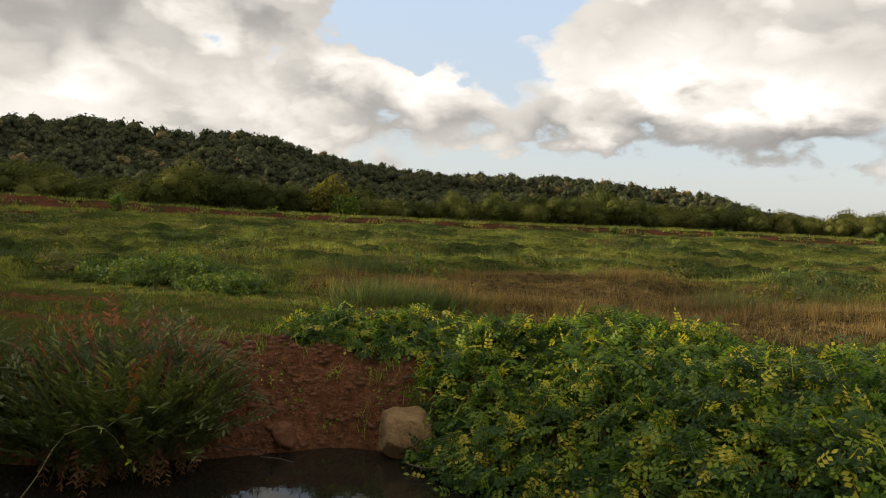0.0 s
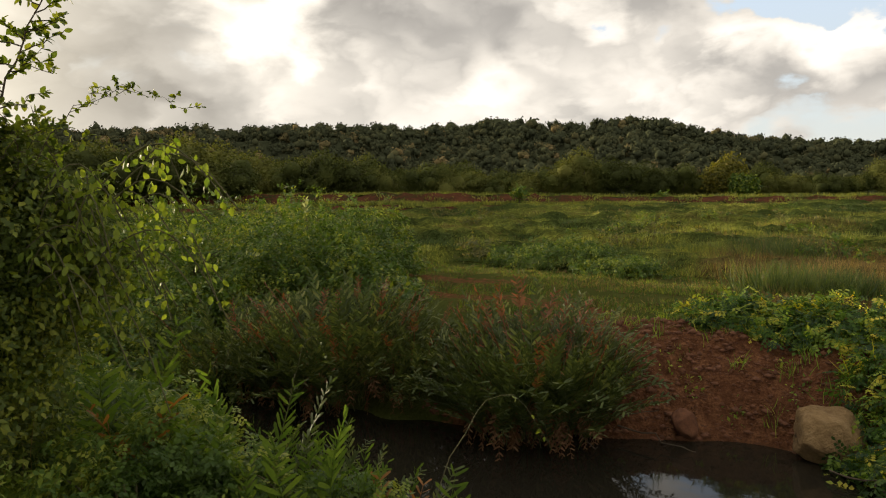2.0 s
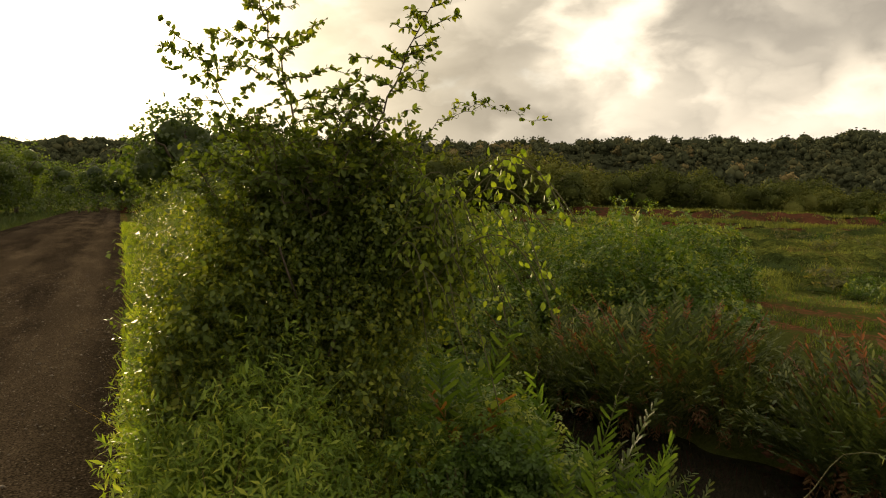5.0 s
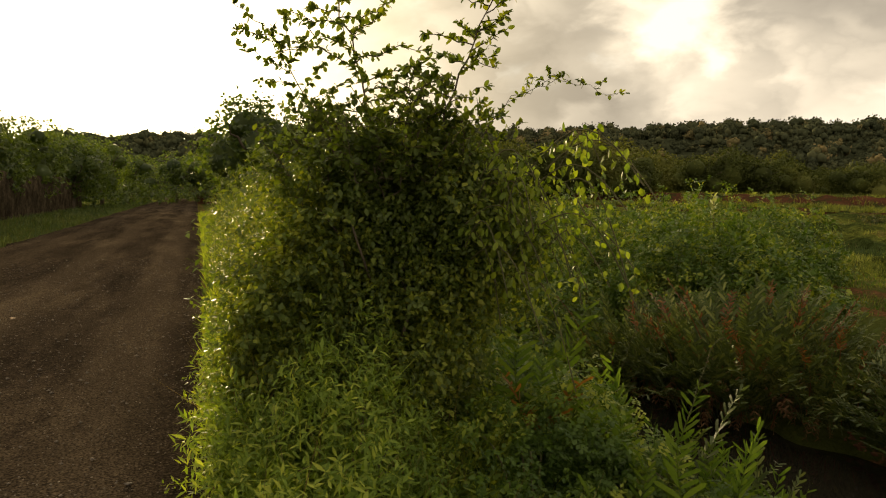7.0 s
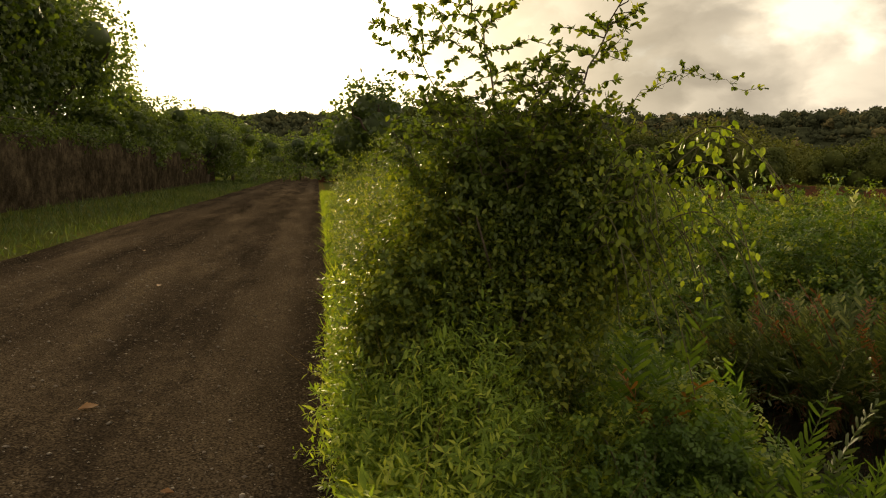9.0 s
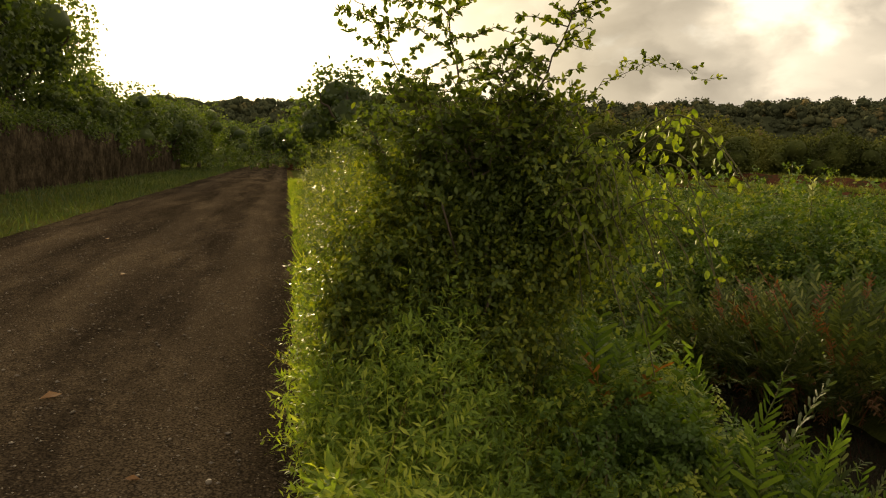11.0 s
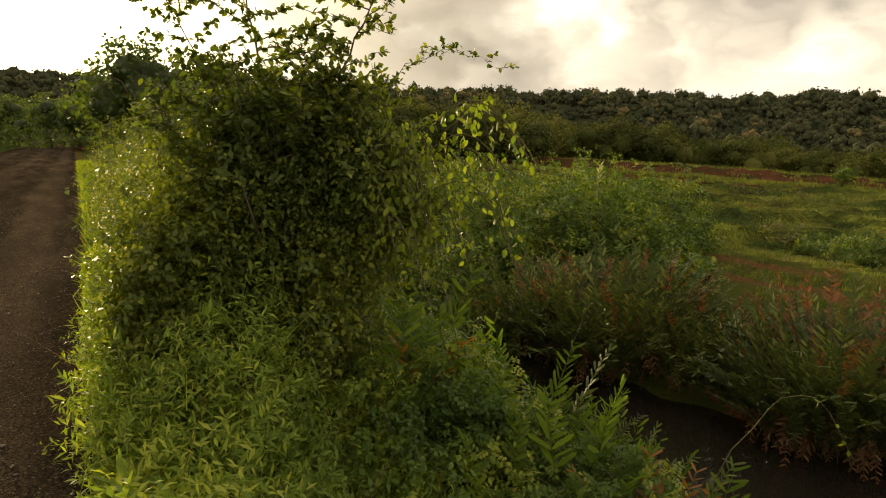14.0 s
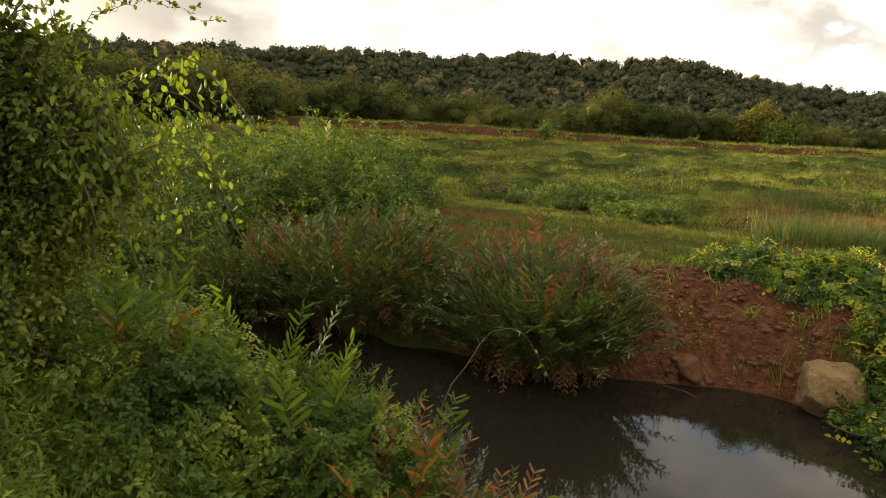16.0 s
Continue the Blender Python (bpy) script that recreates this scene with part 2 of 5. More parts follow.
M_WALL = plain("weathered_wall", [(0.32, (0.012, 0.009, 0.006)), (0.48, (0.04, 0.031, 0.02)), (0.58, (0.075, 0.058, 0.036)), (0.7, (0.13, 0.10, 0.065))], 1.6, 1.0, 1.0, 0.06, 0.0, second=7.0)
M_GRAVEL = plain("road_gravel", [(0.3, (0.07, 0.06, 0.05)), (0.7, (0.24, 0.2, 0.16))], 40.0, 0.85, 0.3)


def make_road_material():
    m, k = material("worn_asphalt")
    p = k.where()
    grit, grain = k.cells(p, 30.0), k.cells(p, 75.0)
    fine, coarse = k.noise(p, 160.0, 3.0), k.noise(p, 9.0, 5.0, 0.7)
    patches = k.noise(k.vmath("MULTIPLY", p, (0.25, 1.5, 1.0)), 1.0, 6.0, 0.65)
    col = k.ramp(k.math("MULTIPLY_ADD", k.math("SUBTRACT", coarse, 0.5), 0.5, patches), [(0.3, (0.022, 0.017, 0.012)), (0.5, (0.056, 0.042, 0.029)), (0.68, (0.12, 0.09, 0.058))])
    sep = k.add("ShaderNodeSeparateXYZ")
    k.put(sep.inputs[0], p)
    worn = k.math("SINE", k.math("MULTIPLY_ADD", k.math("ADD", sep.outputs[1], k.math("MULTIPLY", patches, 0.4)), 4.2, 3.3))
    col = k.mix(k.math("MULTIPLY", k.span(worn, -0.3, 0.9), 0.25), col, (0.18, 0.135, 0.088))
    col = k.mix(k.math("MULTIPLY", k.span(grit, 0.4, 0.08), 0.45), col, (0.19, 0.15, 0.105))
    col = k.mix(k.math("MULTIPLY", k.span(grain, 0.35, 0.75), 0.75), col, (0.014, 0.011, 0.008))
    hgt = k.math("ADD", k.math("MULTIPLY", grit, -0.7), k.math("ADD", k.math("MULTIPLY", grain, -0.5), k.math("MULTIPLY", fine, 0.6)))
    k.out(principled(k, col, 1.0, 0.0, k.bump(hgt, 1.0, 0.02)))
    return m


def make_ground_material():
    m, k = material("ground")
    p = k.where()
    at = k.add("ShaderNodeAttribute")
    at.attribute_name = "soil"
    n1, n2, n3 = k.noise(p, 0.6, 5.0), k.noise(p, 9.0, 6.0, 0.65), k.noise(p, 45.0, 4.0, 0.65)
    clods = k.cells(p, 14.0)
    soil = k.ramp(k.math("ADD", k.math("MULTIPLY", n2, 0.6), k.math("MULTIPLY", n3, 0.4)),
                  [(0.32, (0.04, 0.018, 0.01)), (0.5, (0.135, 0.06, 0.03)), (0.66, (0.27, 0.13, 0.064))])
    turf = k.ramp(k.math("ADD", k.math("MULTIPLY", n1, 0.5), k.math("MULTIPLY", n3, 0.5)),
                  [(0.3, (0.045, 0.055, 0.016)), (0.5, (0.075, 0.088, 0.022)), (0.7, (0.13, 0.105, 0.042))])
    s = k.span(k.math("ADD", at.outputs["Fac"], k.math("MULTIPLY", k.math("SUBTRACT", n2, 0.5), 1.9)), 0.32, 0.68)
    hgt = k.math("ADD", k.math("MULTIPLY", n2, 1.0), k.math("ADD", k.math("MULTIPLY", n3, 0.5), k.math("MULTIPLY", clods, -0.5)))
    # ground under the far forest: even tone, lightened to stand in for haze
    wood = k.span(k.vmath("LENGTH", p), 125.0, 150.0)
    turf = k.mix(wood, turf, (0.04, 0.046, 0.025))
    k.out(principled(k, k.mix(s, turf, soil), 1.0, 0.0, k.bump(hgt, 1.0, 0.08)))
    return m


def make_water_material():
    m, k = material("still_dark_water")
    rip = k.noise(k.vmath("MULTIPLY", k.where(), (1.0, 2.0, 1.0)), 3.0, 3.0)
    k.out(principled(k, (0.016, 0.014, 0.01), 0.04, 0.24, k.bump(rip, 0.05, 0.02)))
    return m


def make_meadow_material():
    m, k = material("meadow_sward")
    at = k.add("ShaderNodeAttribute")
    at.attribute_name = "grass_kind"
    p = k.where()
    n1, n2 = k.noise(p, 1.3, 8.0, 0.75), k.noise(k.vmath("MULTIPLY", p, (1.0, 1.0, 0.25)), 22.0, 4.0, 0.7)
    col = k.ramp(k.math("MULTIPLY_ADD", k.math("SUBTRACT", n1, 0.5), 0.9, at.outputs["Fac"]), [(0.0, (0.05, 0.07, 0.02)), (0.22, (0.075, 0.094, 0.024)), (0.5, (0.145, 0.165, 0.035)), (0.8, (0.125, 0.1, 0.038)), (1.0, (0.125, 0.085, 0.04))])
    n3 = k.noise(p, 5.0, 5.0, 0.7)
    # shade between tufts put into the colour: darker where the noise is low
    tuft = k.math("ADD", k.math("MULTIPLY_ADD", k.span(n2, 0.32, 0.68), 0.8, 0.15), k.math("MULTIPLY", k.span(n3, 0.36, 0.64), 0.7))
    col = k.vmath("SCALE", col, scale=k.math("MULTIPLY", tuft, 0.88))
    k.out(principled(k, col, 1.0, 0.0, k.bump(n2, 1.0, 0.12)))
    return m


M_MEADOW = make_meadow_material()
M_ROAD, M_GROUND, M_WATER = make_road_material(), make_ground_material(), make_water_material()
M_BUND = plain("red_earth_bank", [(0.36, (0.02, 0.03, 0.01)), (0.44, (0.03, 0.04, 0.013)), (0.49, (0.065, 0.028, 0.016)), (0.7, (0.13, 0.055, 0.03))], 0.35, 1.0, 0.6, 0.1, 0.0, second=3.0)

# ---- geometry helpers ----


def mesh_of(name, V, F, mats, smooth=False):
    """A mesh from arrays of vertices and triangles."""
    V, F = np.asarray(V, np.float32), np.asarray(F, np.int32)
    me = bpy.data.meshes.new(name)
    me.vertices.add(len(V)), me.vertices.foreach_set("co", V.ravel())
    me.loops.add(F.size), me.loops.foreach_set("vertex_index", F.ravel())
    me.polygons.add(len(F)), me.polygons.foreach_set("loop_start", np.arange(0, F.size, F.shape[1], dtype=np.int32))
    for m in mats if isinstance(mats, (list, tuple)) else [mats]:
        me.materials.append(m)
    me.update(calc_edges=True)
    me.validate()
    if smooth:
        me.shade_smooth()
    return me


def child(name, me, parent, label="", kind=""):
    ob = new(name, me)
    ob.parent = parent
    return tagged(ob, label, "", "", kind)


def joined(pieces):
    Vs, Fs, n = [], [], 0
    for V, F in pieces:
        Vs.append(V), Fs.append(F + n)
        n += len(V)
    return np.concatenate(Vs), np.concatenate(Fs)


LEAF = (np.array([(0, 0, 0), (-.28, .45, .06), (.28, .45, .06), (0, 1, -.1), (0, .48, 0)], float), np.array([(0, 4, 1), (0, 2, 4), (1, 4, 3), (4, 2, 3)]))
OVAL = (np.array([(0, 0, 0), (-.2, .2, .04), (.2, .2, .04), (-.3, .5, .06), (.3, .5, .06), (-.17, .84, .0), (.17, .84, .0), (0, 1, -.08), (0, .5, -.01)], float), np.array([(0, 8, 1), (0, 2, 8), (1, 8, 3), (2, 4, 8), (3, 8, 5), (4, 6, 8), (5, 8, 7), (6, 7, 8)]))
DIAMOND = (np.array([(0, 0, 0), (-.3, .5, .07), (.3, .5, .07), (0, 1, -.06)], float), np.array([(0, 2, 1), (1, 2, 3)]))
NEEDLE = (np.array([(-.5, 0, 0), (.5, 0, 0), (.15, 1, .2)], float), np.array([(0, 1, 2)]))
LANCE = (np.array([(0, 0, 0), (-.17, .45, .05), (.17, .45, .05), (0, 1, -.08)], float), np.array([(0, 2, 1), (1, 2, 3)]))
BLADE = (np.array([(-.5, 0, 0), (.5, 0, 0), (-.38, .45, .1), (.38, .45, .1), (0, 1, .42)], float), np.array([(0, 1, 3), (0, 3, 2), (2, 3, 4)]))


def unit(v):
    return v / np.maximum(np.linalg.norm(v, axis=-1, keepdims=True), 1e-9)


def scatter(template, pos, fwd, nrm, size, wide=None):
    """Copies of a flat template (length along y), one at each place."""
    tv, tf = template
    Y = unit(fwd)
    X = unit(np.cross(Y, nrm) + 1e-6)
    Z = np.cross(X, Y)
    size = np.broadcast_to(np.asarray(size, float), (len(pos),))[:, None, None]
    w = size if wide is None else np.broadcast_to(np.asarray(wide, float), (len(pos),))[:, None, None]
    V = pos[:, None] + w * tv[None, :, 0:1] * X[:, None] + size * (tv[None, :, 1:2] * Y[:, None] + tv[None, :, 2:3] * Z[:, None])
    F = tf[None] + (np.arange(len(pos)) * len(tv))[:, None, None]
    return V.reshape(-1, 3), F.reshape(-1, 3)


def compound(pairs, width=0.36, leaflet=0.2):
    """A pinnate leaf of length 1: pairs of leaflets joined to a stalk, and one at the end."""
    ys = [0.0] + [0.16 + 0.66 * i / pairs for i in range(pairs + 1)]
    V = [np.array([0, y, -0.12 * y * y]) for y in ys]
    V += [v + (0.012, 0, 0.004) for v in V]
    m, F = len(ys), []
    for i in range(m - 1):
        F += [(i, m + i, i + 1), (m + i, m + i + 1, i + 1)]
    for i in range(pairs + 1):
        for s in ((-1, 1) if i < pairs else (0,)):
            d = np.array([s * 0.9, 0.42 if s else 1.0, -0.32]) * leaflet
            side = np.array([-d[1], d[0], 0]) * width
            n, b = len(V), V[i + 1]
            V += [b + d * 0.55 + side, b + d * 0.55 - side, b + d]
            F += [(i + 1, n + 1, n), (n, n + 1, n + 2)]
    return np.array(V), np.array(F)


PINNATE = compound(3, 0.31, 0.34)


def tube(path, radii, sides=6):
    path = np.asarray(path, float)
    tang = unit(np.gradient(path, axis=0))
    ref = np.array([0.31, 0.17, 0.93]) if abs(tang[0][2]) < 0.8 else np.array([0.95, 0.2, 0.1])
    X = unit(np.cross(tang, ref))
    Y = np.cross(tang, X)
    a = np.linspace(0, 2 * np.pi, sides, endpoint=False)
    r = np.asarray(radii, float)[:, None, None]
    V = path[:, None] + r * (np.cos(a)[None, :, None] * X[:, None] + np.sin(a)[None, :, None] * Y[:, None])
    F = []
    for i in range(len(path) - 1):
        for j in range(sides):
            p, q = i * sides + j, i * sides + (j + 1) % sides
            F += [(p, q, q + sides), (p, q + sides, p + sides)]
    return V.reshape(-1, 3), np.array(F)


def wander(rng, start, end, n=7, amount=0.08):
    t = np.linspace(0, 1, n)[:, None]
    P = np.asarray(start) * (1 - t) + np.asarray(end) * t
    j = rng.normal(0, amount, (n, 3)) * np.linalg.norm(np.subtract(end, start)) * 0.5
    j[0] = 0
    return P + j * np.sin(t * np.pi * 0.6)


def lumpy(rng, n, radii, lumps=14, depth=0.3, top_only=False):
    """Places and outward ways on an uneven ellipsoid."""
    d = unit(rng.normal(size=(n, 3)))
    if top_only:
        d[:, 2] = np.abs(d[:, 2]) * 1.0 - 0.12
        d = unit(d)
    c = unit(rng.normal(size=(lumps, 3)))
    w = rng.uniform(0.4, 1.0, lumps)
    r = 1 - depth + depth * np.max(w * np.exp(6.0 * (d @ c.T - 1)), axis=1) * 1.5
    return d * r[:, None] * np.asarray(radii), unit(d / np.asarray(radii))


def foliage(rng, pos, out, leaf, size, per=8, spread=0.12, droop=0.35, jitter=0.8, wide=1.0, tumble=0.7):
    """Leaves in clusters at the places given, turned outwards and hanging a little."""
    P = np.repeat(pos, per, axis=0) + rng.normal(0, spread, (len(pos) * per, 3))
    O = np.repeat(out, per, axis=0)
    fwd = unit(O * 0.7 + rng.normal(0, jitter, P.shape) + np.array([0, 0, -droop]))
    nrm = unit(O + rng.normal(0, tumble, P.shape) + np.array([0, 0, 0.3]))
    s = size * rng.uniform(0.65, 1.3, len(P))
    return scatter(leaf, P, fwd, nrm, s, s * wide)


def shoots(rng, pos, out, leaf, size, per=9, length=0.25, droop=0.3, stiff=0.6, wide=1.0):
    """Leafy shoots: leaves set spirally along short stems that grow outwards from the places given."""
    n = len(pos)
    way = unit(out * stiff + rng.normal(0, 0.5, (n, 3)) + (0, 0, 0.2))
    L = length * rng.uniform(0.5, 1.4, (n, 1))
    t = np.tile((np.arange(per) + 0.5) / per, (n, 1)) + rng.uniform(-0.3, 0.3, (n, per)) / per
    P = pos[:, None] + way[:, None] * (t * L)[..., None] - np.array([0, 0, 1.0]) * (droop * L * t ** 2)[..., None]
    side = unit(np.cross(way, rng.normal(size=(n, 3))))
    third = np.cross(way, side)
    a = np.arange(per) * 2.4
    S = side[:, None] * np.cos(a)[None, :, None] + third[:, None] * np.sin(a)[None, :, None]
    fwd = way[:, None] * 0.45 + S * 0.9 + rng.normal(0, 0.25, P.shape) - np.array([0, 0, droop])
    nrm = out[:, None] * 0.5 + rng.normal(0, 0.4, P.shape) + (0, 0, 0.8)
    s = np.repeat(size * rng.uniform(0.75, 1.2, n), per) * rng.uniform(0.7, 1.2, n * per)
    leaves = scatter(leaf, P.reshape(-1, 3), fwd.reshape(-1, 3), nrm.reshape(-1, 3), s, s * wide)
    stems = scatter(NEEDLE, pos, way - np.array([0, 0, 0.4 * droop]), rng.normal(size=(n, 3)), L[:, 0], size * 0.09)
    return joined([leaves, stems])


def ball(steps):
    bm = bmesh.new()
    bmesh.ops.create_icosphere(bm, subdivisions=steps, radius=1.0)
    V, F = np.array([v.co[:] for v in bm.verts]), np.array([[v.index for v in f.verts] for f in bm.faces])
    bm.free()
    return V, F

# ---- ground ----
WATER = -0.8
CHANNEL = np.array([(-0.8, -6, 1.5), (-0.8, 3.3, 1.6), (-1.5, 4.9, 1.85), (-3.2, 4.5, 1.4), (-5, 4.2, 1.2), (-8, 4.15, 1.1), (-13, 3.4, 0.7), (-22, 2.6, 0.5)])
RIDGE_AZ = [-70, -30, -16, -11.6, -2.3, 8.8, 13, 16.7, 22.7, 32, 50, 62, 78, 100, 140]
RIDGE_EL = [0.0, 0.0, 0.35, 1.55, 2.35, 2.4, 2.6, 3.0, 4.2, 4.5, 4.5, 4.2, 3.6, 3.0, 2.0]
RIDGE_R = [800, 800, 800, 780, 760, 720, 640, 540, 450, 420, 420, 420, 420, 420, 420]


def ripple(x, y, scale, seed=0.0):
    """Cheap smooth noise from a few crossed waves, about -1 to 1."""
    s, a = 0.0, 0.0
    for i in range(5):
        th = 1.3 + 2.4 * i + seed
        f = (1.0 + 0.73 * i) / scale
        s = s + np.sin((x * np.cos(th) + y * np.sin(th)) * f * 2 + 5.1 * i + seed * 3 + 1.3 * np.sin((y * np.cos(th) - x * np.sin(th)) * f * 1.3 + i)) / (1 + 0.5 * i)
        a += 1 / (1 + 0.5 * i)
    return s / a * 1.6


def smooth01(t):
    t = np.clip(t, 0, 1)
    return t * t * (3 - 2 * t)


def channel_gap(x, y):
    """Distance from the water's edge, negative inside the stream."""
    best = np.full(np.shape(x), 1e9)
    for (ax, ay, aw), (bx, by, bw) in zip(CHANNEL[:-1], CHANNEL[1:]):
        dx, dy = bx - ax, by - ay
        t = np.clip(((x - ax) * dx + (y - ay) * dy) / (dx * dx + dy * dy), 0, 1)
        d = np.hypot(x - ax - t * dx, y - ay - t * dy) - (aw + t * (bw - aw))
        best = np.minimum(best, d)
    return best


def field_level(x, y):
    r = np.hypot(x, y)
    return np.interp(y, [1.0, 2.5, 7.8, 14, 30], [-0.03, -0.03, 0.07, -0.06, -0.36]) + 0.07 * ripple(x, y, 5.0) * smooth01((r - 11) / 10) + 0.025 * ripple(x, y, 1.1, 2.0) * smooth01((y - 1) / 3)


def hill(x, y):
    r, az = np.hypot(x, y), np.degrees(np.arctan2(-x, y))
    R, E = np.interp(az, RIDGE_AZ, RIDGE_R), np.interp(az, RIDGE_AZ, RIDGE_EL)
    top = R * np.tan(np.radians(E))
    up = smooth01((r - 135) / (R - 135))
    down = 1 - smooth01((r - R) / 500) * 0.7
    lump = 1 + 0.06 * ripple(x, y, 60.0, 1.0)
    return top * up ** 0.85 * down * lump


def ground_z(x, y):
    x, y = np.asarray(x, float), np.asarray(y, float)
    g = channel_gap(x, y) + 0.10 * ripple(x, y, 0.9, 4.0)
    top = field_level(x, y)
    s = g / np.interp(y, [3.5, 5.0], [1.9, 1.7])
    bank = np.where(s < 0, WATER + np.maximum(g, -0.5), WATER + (top - WATER) * np.clip(smooth01(s * 0.5 + 0.5) * 2 - 1, 0, 1))
    rough = 0.05 * ripple(x, y, 0.55, 3.0) + 0.03 * ripple(x, y, 0.24, 6.0) + 0.02 * ripple(x, y, 0.13, 1.0)
    bank = bank + rough * smooth01(s * 6) * smooth01((1.15 - s) * 4)
    open_cut = smooth01((y - 0.35) / 0.8) * (x > -24)
    z = top + (np.minimum(bank, top) - top) * open_cut
    return np.where(y < 0.16, -0.03, z) + hill(x, y)


def graded(lo, hi, step, far, grow=1.12):
    mid = np.arange(lo, hi + step / 2, step)
    out, d, p = [], step, 0.0
    while p < far:
        d *= grow
        p += d
        out.append(p)
    out = np.array(out)
    return np.concatenate([lo - out[::-1], mid, hi + out])


def bare_patch(x, y):
    """Trodden spots where the red soil shows through the turf, 0 to 0.9."""
    s = 0.0
    for cx, cy, rx, ry in ((-9.8, 13.2, 1.3, 0.6), (-6.4, 8.2, 1.3, 0.6), (-4.6, 8.1, 1.0, 0.4), (-19, 27, 5, 1.5), (-14, 28.5, 3.5, 1.1), (-7.9, 9.9, 1.6, 0.55)):
        s = np.maximum(s, 0.62 * np.exp(-(((x - cx) / rx) ** 2 + ((y - cy) / ry) ** 2) ** 2))
    return s


def make_ground():
    xs, ys = graded(-9, 5, 0.085, 3200), graded(-0.2, 9.5, 0.075, 3200)
    X, Y = np.meshgrid(xs, ys)
    Z = ground_z(X, Y)
    nx, ny = len(xs), len(ys)
    i = np.arange(nx * ny).reshape(ny, nx)
    F = np.stack([i[:-1, :-1], i[:-1, 1:], i[1:, 1:], i[1:, :-1]], -1).reshape(-1, 4)
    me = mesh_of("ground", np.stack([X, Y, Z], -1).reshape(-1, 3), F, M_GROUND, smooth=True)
    g = channel_gap(X, Y)
    soil = np.maximum(np.exp(-np.clip(g / 1.75, 0, 9) ** 5) * (Y > 1.0) * np.where(Y > 4.2, smooth01((X + 5.0) / 0.9), smooth01((X + 1.0) / 0.5)), 0.42 * (np.abs(Y - 0.15) < 0.35))
    soil = np.maximum(soil, bare_patch(X, Y))
    at = me.attributes.new("soil", "FLOAT", "POINT")
    at.data.foreach_set("value", soil.ravel().astype(np.float32))
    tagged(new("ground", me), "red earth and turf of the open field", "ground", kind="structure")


def make_road():
    xs = np.concatenate([np.arange(-30, 12, 0.4), np.linspace(12, 60, 12)])
    xs = np.concatenate([np.linspace(-140, -30.5, 40), xs])
    ys = np.linspace(-4.75, 0.12, 26)
    X, Y = np.meshgrid(xs, ys)
    edge = np.minimum(Y + 4.75, 0.12 - Y)
    Y = Y + 0.12 * ripple(X, Y * 0, 1.7) * (edge < 0.02) * (Y < -2) + 0.03 * ripple(X, Y * 0, 0.8) * (edge < 0.02) * (Y > -2)
    Z = 0.005 + 0.05 * np.sin(np.clip((Y + 4.75) / 4.87, 0, 1) * np.pi) + 0.012 * ripple(X, Y, 1.2) - 0.05 * (edge < 0.02)
    nx, ny = len(xs), len(ys)
    i = np.arange(nx * ny).reshape(ny, nx)
    F = np.stack([i[:-1, :-1], i[:-1, 1:], i[1:, 1:], i[1:, :-1]], -1).reshape(-1, 4)
    tagged(new("road", mesh_of("road", np.stack([X, Y, Z], -1).reshape(-1, 3), F, M_ROAD, smooth=True)), "worn dark asphalt road strewn with grit", "road", kind="structure")


def make_water():
    V = [(-23, 0.6, WATER), (4, 0.6, WATER), (4, 9, WATER), (-23, 9, WATER)]
    tagged(new("water", mesh_of("water", V, [(0, 1, 2, 3)], M_WATER)), "still dark stream reflecting the sky", "water", kind="structure")


make_ground(), make_road(), make_water()


def polar(az, r):
    a = np.radians(az)
    return -np.sin(a) * r, np.cos(a) * r


